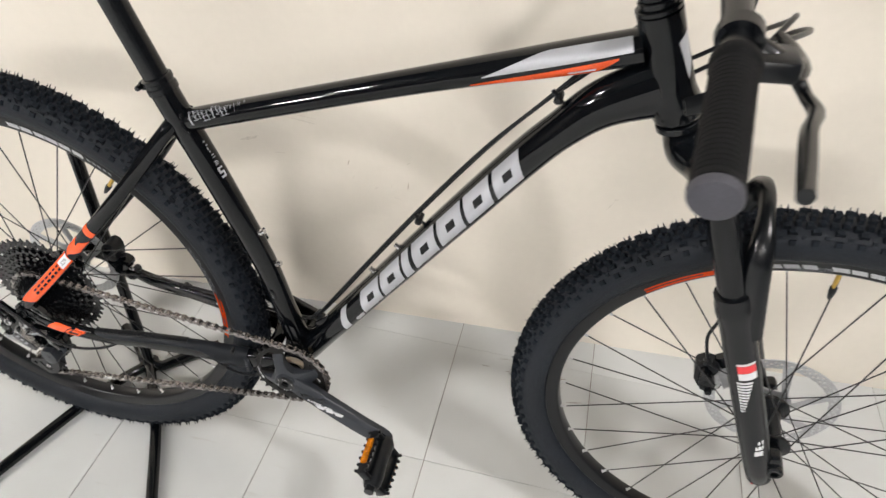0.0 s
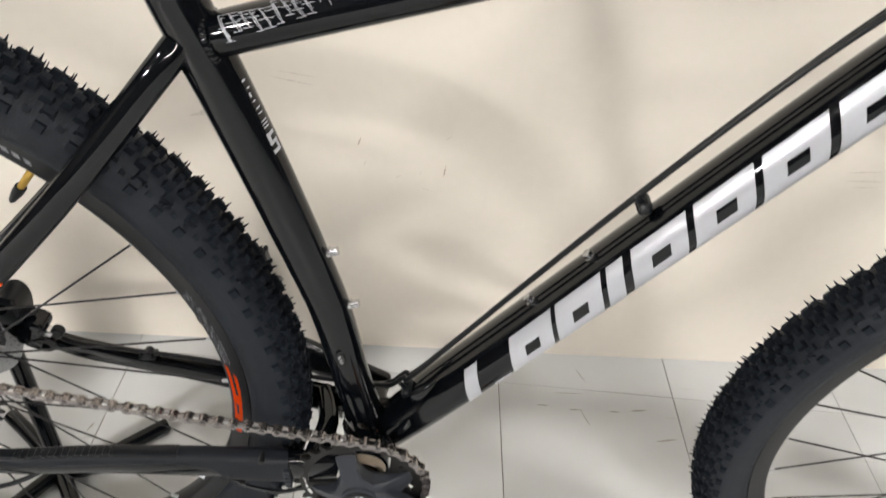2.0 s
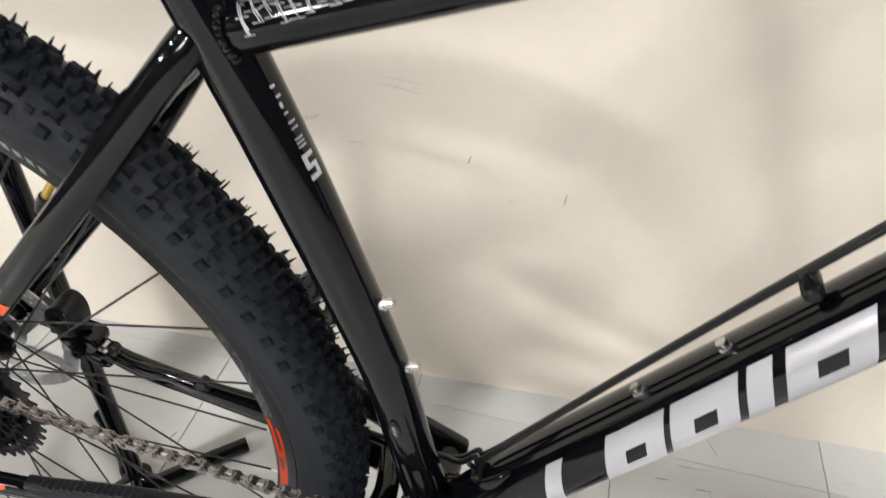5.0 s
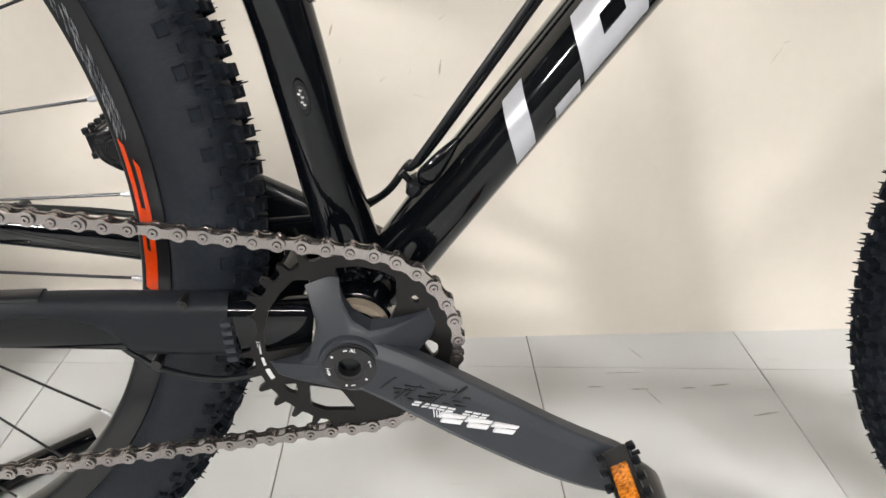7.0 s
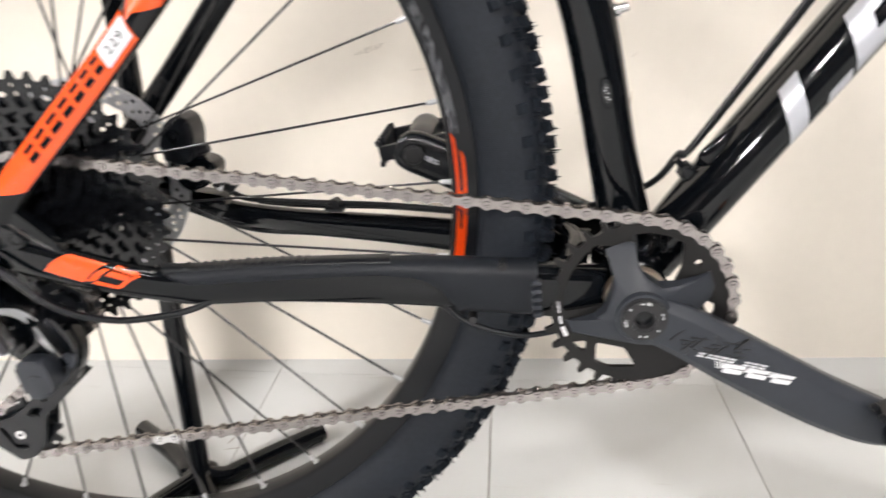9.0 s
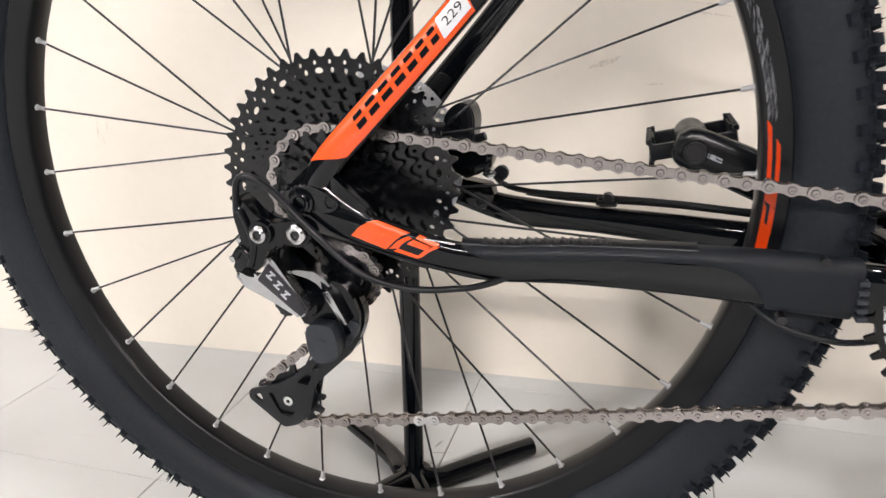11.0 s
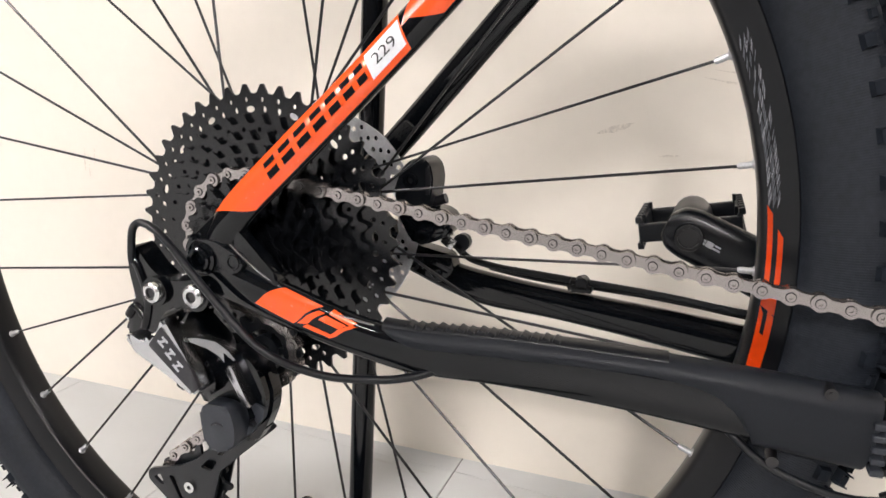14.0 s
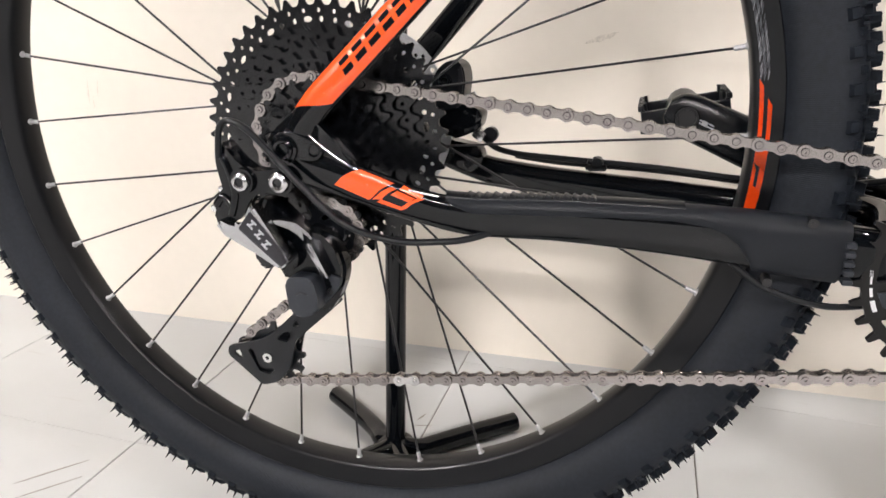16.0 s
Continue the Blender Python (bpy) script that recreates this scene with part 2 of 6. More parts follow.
def annulus(bm, x, z, r0, r1, y0, y1, seg=32):
    return lathe(bm, [(r0, y0), (r1, y0), (r1, y1), (r0, y1)], seg, (x, 0, z), closed=True)


def rod(bm, a, b, r, seg=8, r2=None):
    return tube(bm, [(*a, r), (*b, r if r2 is None else r2)], seg)


def box(bm, centre, size, turn=None, bevel=0.0):
    made = bmesh.ops.create_cube(bm, size=1)["verts"]
    m = Matrix.Translation(centre) @ (turn.to_4x4() if turn is not None else Matrix()) @ Matrix.Diagonal((*size, 1))
    bmesh.ops.transform(bm, matrix=m, verts=made)
    if bevel:
        edges = list({e for v in made for e in v.link_edges})
        bmesh.ops.bevel(bm, geom=edges, offset=bevel, segments=2, affect="EDGES", profile=0.5)
    return bm


def plate(bm, outline, y0, y1, bevel=0.0):
    """A polygon in the x-z plane made solid between y0 and y1 (y0 is the outer face)."""
    a = [bm.verts.new((x, y0, z)) for x, z in outline]
    b = [bm.verts.new((x, y1, z)) for x, z in outline]
    n = len(outline)
    front = bm.faces.new(a)
    bm.faces.new(b[::-1])
    for k in range(n):
        bm.faces.new((a[k], b[k], b[(k + 1) % n], a[(k + 1) % n]))
    if bevel:
        bmesh.ops.bevel(bm, geom=list(front.edges), offset=bevel, segments=2, affect="EDGES", profile=0.5)
    return bm


def holed_plate(bm, outline, holes, y0, y1):
    """A flat plate with openings cut through it."""
    edges = []
    for loop_ in [outline, *holes]:
        vs = [bm.verts.new((x, y0, z)) for x, z in loop_]
        edges += [bm.edges.new((vs[k], vs[(k + 1) % len(vs)])) for k in range(len(vs))]
    faces = [g for g in bmesh.ops.triangle_fill(bm, edges=edges, use_beauty=True)["geom"] if isinstance(g, bmesh.types.BMFace)]
    out = bmesh.ops.extrude_face_region(bm, geom=faces)["geom"]
    bmesh.ops.translate(bm, vec=(0, y1 - y0, 0), verts=[g for g in out if isinstance(g, bmesh.types.BMVert)])
    bmesh.ops.recalc_face_normals(bm, faces=bm.faces[:])
    return bm


def rounded(points, r=0.004, per=4):
    """Round the corners of a polygon."""
    out, n = [], len(points)
    for i in range(n):
        p, q, s = V(points[i - 1]), V(points[i]), V(points[(i + 1) % n])
        a, b = (p - q), (s - q)
        d = min(r, a.length * 0.45, b.length * 0.45)
        a, b = q + a.normalized() * d, q + b.normalized() * d
        for k in range(per + 1):
            t = k / per
            w = a * (1 - t) ** 2 + q * 2 * t * (1 - t) + b * t * t
            out.append((w.x, w.y))
    return out


def gear_outline(teeth, pitch_r, tip=0.0042, root=0.0030, flat=0.15, foot=0.30):
    out = []
    for k in range(teeth):
        for f, r in ((-0.5, -root), (-foot, -root * 0.8), (-flat, tip * 0.8), (-flat * 0.6, tip), (flat * 0.6, tip), (flat, tip * 0.8), (foot, -root * 0.8)):
            a = TAU * (k + f) / teeth
            out.append(((pitch_r + r) * math.cos(a), (pitch_r + r) * math.sin(a)))
    return out


def toothed_ring(bm, x, z, teeth, pitch_r, inner_r, y0, y1, phase=0.0, tip=0.0042, flat=0.15, foot=0.30):
    """A ring with teeth outside and a plain bore."""
    outer = gear_outline(teeth, pitch_r, tip, 0.0030, flat, foot)
    n = len(outer)
    rows = []
    for r_is_outer, y in ((1, y0), (1, y1), (0, y1), (0, y0)):
        ring = []
        for i, (ox, oz) in enumerate(outer):
            a = math.atan2(oz, ox)
            rr = math.hypot(ox, oz) if r_is_outer else inner_r
            ring.append(bm.verts.new((x + rr * math.cos(a + phase), y, z + rr * math.sin(a + phase))))
        rows.append(ring)
    for i in range(4):
        r0, r1 = rows[i], rows[(i + 1) % 4]
        for k in range(n):
            bm.faces.new((r0[k], r0[(k + 1) % n], r1[(k + 1) % n], r1[k]))
    return bm


def leaned(bm, x0, x1, d):
    """Slide a shape along y, from nothing at x0 to d at x1."""
    for v in bm.verts:
        v.co.y += d * max(0.0, min(1.25, (v.co.x - x0) / (x1 - x0)))
    return bm


def empty(name, m=None):
    ob = new(name)
    if m is not None:
        ob.matrix_basis = m
    return ob


# ---- the setting ----
# The wall turns a few degrees from the bicycle's plane.
WALL_AT, WALL_TURN = V((0.022, 0.378, 0)), math.atan2(0.056, 0.902)
ROOM = Matrix.Translation(WALL_AT) @ Matrix.Rotation(WALL_TURN, 4, "Z")   # x along the wall, y behind it


def structure(name, bm, material, label, category, m=ROOM):
    ob = new(name, mesh(bm, name, material, False))
    ob.matrix_basis = m
    return tagged(ob, label, category, kind="structure")


LEFT, RIGHT, FRONT, HIGH = -4.6, 4.0, -5.6, 2.8
structure("wall_back", box(bmesh.new(), ((LEFT + RIGHT) / 2, 0.06, HIGH / 2), (RIGHT - LEFT, 0.12, HIGH)), WALLPAINT, "smooth cream painted shop wall with faint scuffs", "wall")
# front and side walls and ceiling are unseen, kept dark for the reflections
structure("wall_front", box(bmesh.new(), ((LEFT + RIGHT) / 2, FRONT - 0.06, HIGH / 2), (RIGHT - LEFT, 0.12, HIGH)), DARKWALL, "unseen plain dark wall closing the room", "wall")
structure("wall_side_1", box(bmesh.new(), (LEFT - 0.06, FRONT / 2, HIGH / 2), (0.12, -FRONT, HIGH)), DARKWALL, "unseen plain dark side wall", "wall")
structure("wall_side_2", box(bmesh.new(), (RIGHT + 0.06, FRONT / 2, HIGH / 2), (0.12, -FRONT, HIGH)), DARKWALL, "unseen plain dark side wall", "wall")
structure("ceiling", box(bmesh.new(), ((LEFT + RIGHT) / 2, FRONT / 2, HIGH + 0.05), (RIGHT - LEFT, -FRONT, 0.1)), CEILPAINT, "unseen plain grey ceiling", "ceiling")
floor = structure("floor", box(bmesh.new(), ((LEFT + RIGHT) / 2, FRONT / 2, -0.031), (RIGHT - LEFT, -FRONT, 0.058)), GROUT, "pale grey floor tiles with thin dark joints", "floor")


# square panels: a diagonal pair ahead of the wheel throws the tyre's shadow along the wall
# long tube: added for the top tube's highlight and fill; last panel: added fill
LAMPS = ((-3.5, -3.9, 0.445, 0.445, LAMP_BRIGHT), (-2.0, -2.2, 0.205, 0.205, LAMP_BRIGHT), (0.8, -5.2, 2.5, 0.09, LAMP), (2.1, -1.4, 0.200, 0.200, LAMP_BRIGHT))


def ceiling_light(x, y, w, d, glow):
    """An unseen surface fitting with a glowing diffuser."""
    ob = tagged(empty("ceiling_light", ROOM @ Matrix.Translation((x, y, HIGH))), "white ceiling light with a glowing diffuser, placed out of view", "ceiling light", "ceiling lights")
    part("housing", box(bmesh.new(), (0, 0, -0.03), (w + 0.03, d + 0.03, 0.06), None, 0.004), HOUSING, ob)
    part("diffuser", box(bmesh.new(), (0, 0, -0.066), (w, d, 0.012), None, 0.003), glow, ob)


for lx, ly, w, d, glow in LAMPS:
    ceiling_light(lx, ly, w, d, glow)

# ---- the bicycle ----
# Built in its own frame: origin at the rear axle, x ahead, y to its left, z up; then stood on the floor.
AXLE_HIGH, NOSE_UP = 0.371, 4.4
L = pose(0, 0, AXLE_HIGH, 0, -NOSE_UP, 0)
bike = tagged(empty("mountain_bike"), "gloss black hardtail mountain bike with orange and silver trim", "bicycle")
BB = (0.417, -0.088)


def bpart(name, bm, material, label="", parent=None, smooth=True, sharp=38):
    return part(name, bm, material, parent or bike, label, L if parent is None else None, smooth, sharp)


# frame tubes
DOWN = [(0.432, 0, -0.076, 0.0225, 0.019), (0.473, 0, -0.0245, 0.028, 0.0188), (0.517, 0, 0.029, 0.0295, 0.019), (0.573, 0, 0.0965, 0.0285, 0.0198), (0.629, 0, 0.164, 0.0265, 0.0208), (0.689, 0, 0.236, 0.0255, 0.0215),
        (0.759, 0, 0.319, 0.0250, 0.0215), (0.799, 0, 0.361, 0.024, 0.0215), (0.840, 0, 0.3955, 0.023, 0.0265), (0.893, 0, 0.4190, 0.021, 0.034)]
bpart("down_tube", tube(bmesh.new(), smooth_path(DOWN, 6), 24), GLOSS)
TOP = [(0.333, 0, 0.323, 0.013, 0.013), (0.352, 0, 0.3285, 0.0165, 0.0139), (0.480, 0, 0.3625, 0.0165, 0.0139), (0.606, 0, 0.3955, 0.0165, 0.0140), (0.720, 0, 0.4240, 0.018, 0.0155), (0.800, 0, 0.4435, 0.021, 0.0172), (0.870, 0, 0.4605, 0.021, 0.0180)]
bpart("top_tube", tube(bmesh.new(), smooth_path(TOP, 5), 24), GLOSS)
SEAT = [(0.420, 0, -0.075, 0.019, 0.019), (0.413, 0, -0.035, 0.018, 0.018), (0.4058, 0, 0.007, 0.0168, 0.0168), (0.3958, 0, 0.075, 0.0165, 0.0170), (0.3842, 0, 0.127, 0.0170, 0.0174), (0.3496, 0, 0.250, 0.0174, 0.0183), (0.3208, 0, 0.342, 0.0174, 0.0180), (0.314, 0, 0.366, 0.0176, 0.0176)]
bpart("seat_tube", tube(bmesh.new(), smooth_path(SEAT, 5), 24), GLOSS)
STEER = radians(17.8)
AX = V((-math.sin(STEER), 0, math.cos(STEER)))       # steering axis, upwards
HEAD = V((0.898, 0, 0.438))
hb, ht = HEAD - AX * 0.053, HEAD + AX * 0.062
bm = bmesh.new()
tube(bm, [(*(hb), 0.0235), (*(hb + AX * 0.004), 0.0255), (*(hb + AX * 0.020), 0.0255), (*(hb + AX * 0.035), 0.0225), (*(HEAD + AX * 0.03), 0.0215), (*(ht - AX * 0.008), 0.0225), (*(ht - AX * 0.001), 0.0225), (*ht, 0.021)], 28)
bpart("head_tube", bm, GLOSS)
bm = bmesh.new()
lathe(bm, [(0.0200, -0.034), (0.0235, -0.032), (0.0235, 0.032), (0.0200, 0.034)], 28, (BB[0], 0, BB[1]))
bpart("bottom_bracket_shell", bm, GLOSS)


def stay_right():
    return [(0.318, -0.010, 0.322, 0.009, 0.010), (0.300, -0.022, 0.302, 0.008, 0.010), (0.226, -0.047, 0.222, 0.0075, 0.010), (0.120, -0.062, 0.117, 0.007, 0.010), (0.060, -0.075, 0.060, 0.0065, 0.0105), (0.024, -0.0795, 0.027, 0.006, 0.0105), (0.010, -0.080, 0.008, 0.006, 0.0105)]


for side in (-1, 1):
    pts = [(x, -side * y if side > 0 else y, z, a, b) for x, y, z, a, b in stay_right()]
    pts = [(x, (y if side < 0 else abs(y)), z, a, b) for x, y, z, a, b in pts]
    bpart("seat_stay", tube(bmesh.new(), smooth_path(pts, 5), 18), GLOSS)
CS = [(0.004, -0.080, -0.011, 0.0055, 0.014), (0.030, -0.080, -0.0195, 0.006, 0.0127), (0.062, -0.077, -0.0315, 0.0065, 0.0122), (0.095, -0.071, -0.0440, 0.007, 0.0113), (0.125, -0.067, -0.0500, 0.0075, 0.0128), (0.175, -0.061, -0.0525, 0.008, 0.0138), (0.235, -0.055, -0.0580, 0.0085, 0.0155), (0.285, -0.050, -0.0640, 0.009, 0.0172), (0.350, -0.043, -0.0738, 0.0095, 0.0180), (0.392, -0.034, -0.0820, 0.010, 0.0180)]
bpart("chain_stay", tube(bmesh.new(), smooth_path(CS, 5), 18, True, 0.35), GLOSS)
# the far stay is slimmer along its middle
SLIM = {0.125: (-0.0507, 0.0122), 0.175: (-0.0554, 0.0109), 0.235: (-0.0618, 0.0118), 0.285: (-0.0681, 0.0131), 0.350: (-0.0764, 0.0154)}
far_stay = [(x, -y, SLIM.get(x, (z, b))[0], a, SLIM.get(x, (z, b))[1]) for x, y, z, a, b in CS]
bpart("chain_stay", tube(bmesh.new(), smooth_path(far_stay, 5), 18, True, 0.35), GLOSS)


# wheels
def wheel(name, at, phase, disc_side, label, front=False):
    """Hub mesh, with tyre, tread, rim, spokes, nipples and brake disc under it."""
    hub = bmesh.new()
    if front:
        lathe(hub, [(1e-5, -0.050), (0.0095, -0.050), (0.0095, -0.040), (0.022, -0.037), (0.022, -0.032), (0.013, -0.026), (0.011, 0), (0.014, 0.020), (0.025, 0.026), (0.025, 0.031), (0.012, 0.036), (0.012, 0.050), (1e-5, 0.050)], 24)
        flange = ((-0.0345, 0.019), (0.0285, 0.022))
    else:
        lathe(hub, [(1e-5, -0.072), (0.0095, -0.072), (0.0095, -0.060), (0.016, -0.058), (0.016, -0.022), (0.027, -0.021), (0.027, -0.017), (0.014, -0.010), (0.013, 0.01), (0.016, 0.024), (0.027, 0.030), (0.027, 0.035), (0.014, 0.041), (0.012, 0.070), (1e-5, 0.070)], 24)
        flange = ((-0.019, 0.024), (0.0325, 0.024))
    ob = part(name, hub, BLACK, bike, label, at)
    rim = bmesh.new()
    lathe(rim, [(0.2956, -0.0085), (0.2950, 0), (0.2956, 0.0085), (0.2968, 0.0108), (0.2990, 0.0120), (0.3118, 0.0134), (0.3140, 0.0140), (0.3152, 0.0132), (0.3155, 0.0118), (0.3090, 0.0105), (0.3070, 0), (0.3090, -0.0105), (0.3155, -0.0118), (0.3152, -0.0132), (0.3140, -0.0140), (0.3118, -0.0134), (0.2990, -0.0120), (0.2968, -0.0108)], 144, closed=True)
    part("rim", rim, RIM, ob)
    tyre = bmesh.new()
    prof = [(0.3125, -0.0085), (0.3158, -0.0100), (0.3180, -0.0150), (0.3230, -0.0205), (0.3320, -0.0250), (0.3410, -0.0270), (0.3490, -0.0262), (0.3560, -0.0220), (0.3605, -0.0140), (0.3630, 0.0)]
    prof = prof + [(r, -y) for r, y in prof[-2::-1]]
    prof += [(r - 0.0025, y) for r, y in prof[::-1]]
    lathe(tyre, prof, 144, closed=True)
    part("tyre", tyre, WALLRUBBER, ob)
    # knobs
    verts, faces = [], []
    rnd = random.Random(4)
    N = 100

    def knob(a, y, r, half_t, half_y, h, lean, tip=0.84):
        ca, sa = math.cos(a), math.sin(a)
        rad, tan, ax = V((ca, 0, sa)), V((-sa, 0, ca)), V((0, 1, 0))
        out = (rad * math.cos(lean) + ax * math.sin(lean)).normalized()
        side = (ax * math.cos(lean) - rad * math.sin(lean)).normalized()
        base = rad * r + ax * y
        k = len(verts)
        for lift, sh in ((-0.002, 1.12), (h, tip)):
            for i, j in ((-1, -1), (1, -1), (1, 1), (-1, 1)):
                verts.append(base + out * lift + tan * (half_t * sh * i) + side * (half_y * sh * j))
        for f in ((4, 5, 6, 7), (0, 1, 5, 4), (1, 2, 6, 5), (2, 3, 7, 6), (3, 0, 4, 7)):
            faces.append([k + i for i in f])

    st = TAU / N
    for i in range(N):
        a = TAU * i / N
        for sgn in (-1, 1):
            b = a + (0.25 * st if sgn > 0 else 0)
            w = rnd.uniform(0.94, 1.06)
            knob(b, sgn * 0.0256, 0.3500, 0.0037 * w, 0.0033, 0.0027, sgn * 1.15)
            knob(b + 0.5 * st, sgn * 0.0228, 0.3552, 0.0026 * w, 0.0022, 0.0011, sgn * 0.86)
            knob(b, sgn * 0.0180, 0.3590, 0.0040 * w, 0.0028, 0.0034, sgn * 0.50)
            knob(b + 0.24 * st, sgn * 0.0118, 0.3612, 0.0040 * w, 0.0030, 0.0058, sgn * 0.34)
            knob(b + 0.74 * st, sgn * 0.0085, 0.3620, 0.0034, 0.0026, 0.0060, sgn * 0.22)
            for k in range(2):
                e = 0.0036 * (2 * k - 1) / 0.37
                knob(b + e, sgn * (0.0215 + 0.0012 * rnd.random()), 0.3600, 0.0010, 0.0010, 0.0040 + 0.0016 * rnd.random(), sgn * 0.55, 0.2)
        knob(a + 0.6 * st, 0.0, 0.3626, 0.0036, 0.0034, 0.0064, 0)
        knob(a + 0.1 * st, 0.0, 0.3626, 0.0028, 0.0028, 0.0052, 0)
    # fine moulding hairs on the shoulders and the tread
    for i in range(620):
        a = rnd.random() * TAU
        sgn = rnd.choice((-1, 1))
        if i % 2:
            knob(a, sgn * (0.019 + 0.006 * rnd.random()), 0.3570, 0.0008, 0.0008, 0.0040 + 0.0024 * rnd.random(), sgn * (0.3 + 0.5 * rnd.random()), 0.25)
        else:
            knob(a, sgn * 0.012 * rnd.random(), 0.3650, 0.0008, 0.0008, 0.0045 + 0.0026 * rnd.random(), sgn * 0.3 * rnd.random(), 0.25)
    me = bpy.data.meshes.new("tread")
    me.from_pydata(verts, [], faces)
    me.materials.append(TREAD)
    tagged(part("tread", me, TREAD, ob), "rows of small rubber knobs", kind="stuff")
    # spokes and nipples
    nip = bmesh.new()
    tube(nip, [(0.2865, 0, 0, 0.0012), (0.2880, 0, 0, 0.0018), (0.2940, 0, 0, 0.0018), (0.2945, 0, 0, 0.0026), (0.2956, 0, 0, 0.0031), (0.2968, 0, 0, 0.0033)], 12)
    nip = mesh(nip, "nipple", ROTOR)
    for k in range(32):
        a = phase + TAU * k / 32
        y, fr = flange[0] if k % 2 == (0 if not front else 1) else flange[1]
        lead = 1 if (k // 2) % 2 else -1
        b = a + lead * radians(63)
        head = V((fr * math.cos(b), y, fr * math.sin(b)))
        tip = V((0.289 * math.cos(a), 0, 0.289 * math.sin(a)))
        bm = bmesh.new()
        rod(bm, head, tip, 0.00095, 6)
        part("spoke", bm, DARKSTEEL, ob)
        part("nipple", nip, ROTOR, ob, m=Matrix.Rotation(-a, 4, "Y"))
    # brake disc
    bm = bmesh.new()
    R = 0.090 if front else 0.080
    dy = disc_side * (0.0405 if front else 0.0475)
    ring_at = lambda r, n, x=0.0, z=0.0, off=0.0: [(x + r * math.cos(TAU * q / n + off), z + r * math.sin(TAU * q / n + off)) for q in range(n)]
    rim_line = [((R + 0.0005 * math.cos(TAU * q / 12)) * math.cos(TAU * q / 96), (R + 0.0005 * math.cos(TAU * q / 12)) * math.sin(TAU * q / 96)) for q in range(96)]
    bore = []
    for q in range(6):
        a0, a1, inner, outer_ = TAU * q / 6, TAU * (q + 1) / 6, 0.0275, R - 0.0165
        edge = lambda r, a, f: (r * math.cos(a + 0.45 * f), r * math.sin(a + 0.45 * f))
        bore.append([edge(inner, a0 + 0.22 + (a1 - a0 - 0.44) * k / 5, 0) for k in range(6)] + [edge(outer_ + 0.0012 * (k % 2), a1 - 0.10 - (a1 - a0 - 0.20) * k / 9, 1) for k in range(10)])
    drilled = []
    groups = round(R / 0.080 * 36)
    for q in range(groups):
        for rr, da in ((R - 0.0042, 0.0), (R - 0.0080, 0.064), (R - 0.0116, 0.126)):
            a = TAU * q / groups + da
            drilled.append(ring_at(0.0019, 8, rr * math.cos(a), rr * math.sin(a)))
    holed_plate(bm, rim_line, [*bore, *drilled, ring_at(0.0168, 24)], dy - 0.0009, dy + 0.0009)
    part("brake_disc", bm, ROTOR, ob, "drilled steel brake disc")
    # valve
    bm = bmesh.new()
    tube(bm, [(0.298, 0, 0, 0.004), (0.296, 0, 0, 0.004), (0.295, 0, 0, 0.0029), (0.268, 0, 0, 0.0029)], 10)
    va = radians(49) if not front else radians(90)
    v = part("valve", bm, BRASS, ob, "brass tyre valve", Matrix.Rotation(-va, 4, "Y"))
    bm = bmesh.new()
    tube(bm, [(0.2685, 0, 0, 0.0042), (0.262, 0, 0, 0.0042), (0.252, 0, 0, 0.0026), (0.250, 0, 0, 0.0015)], 10)
    part("valve_cap", bm, PLASTIC, ob, "black valve cap", Matrix.Rotation(-va, 4, "Y"))
    return ob


def arc_print(parent, a0, a1, r0, r1, y, material, name="decal", slant=0.0, lbl=""):
    """A thin printed sector on the side of a rim, degrees from ahead."""
    bm = bmesh.new()
    n = max(2, int(abs(a1 - a0) / 1.2))
    rows = []
    for i in range(n + 1):
        for r in (r0, r1):
            a = radians(a0 + (a1 - a0) * i / n + slant * (r - r0) / (r1 - r0))
            yy = y - 0.0014 * (r - 0.2990) / 0.0128
            rows.append(bm.verts.new((r * math.cos(a), yy, r * math.sin(a))))
    for i in range(n):
        bm.faces.new((rows[2 * i], rows[2 * i + 2], rows[2 * i + 3], rows[2 * i + 1]))
    bmesh.ops.solidify(bm, geom=bm.faces[:], thickness=-0.0003)
    return part(name, bm, material, parent, lbl)


PHASE = radians(167)
rear = wheel("rear_wheel", L, PHASE, 1, "black spoked rear wheel with a knobbly tyre")
for n_, (a0, a1, r0, r1) in enumerate(((5.6, -2.0, 0.2993, 0.3018), (3.2, -2.6, 0.3042, 0.3068), (-2.0, -4.6, 0.2993, 0.3066), (-4.6, -7.6, 0.2993, 0.3014), (-4.8, -8.4, 0.3034, 0.3066), (-7.2, -12.4, 0.2993, 0.3064))):
    arc_print(rear, a0, a1, r0, r1, -0.0123, ORANGE, "rim_stripe", -0.9, "orange rim stripe")

# ---- fork, front wheel, bars ----
CROWN = V((0.9256, 0, 0.352))
TURNED = radians(-3.0)      # the bars stand turned a little to the drive side
FORK = L @ Matrix.Translation(CROWN) @ Matrix.Rotation(-STEER, 4, "Y") @ Matrix.Rotation(TURNED, 4, "Z")     # z up the steerer, x ahead
FAX = (0.0542, -0.4696)
front = wheel("front_wheel", FORK @ Matrix.Translation((FAX[0], 0, FAX[1])) @ Matrix.Rotation(STEER, 4, "Y"), radians(10.8), 1, "black spoked front wheel with a knobbly tyre", True)
# the stem is clamped a little askew to the wheel
BARS = L @ Matrix.Translation(CROWN) @ Matrix.Rotation(-STEER, 4, "Y") @ Matrix.Rotation(radians(-0.2), 4, "Z")
LEGX = 0.034


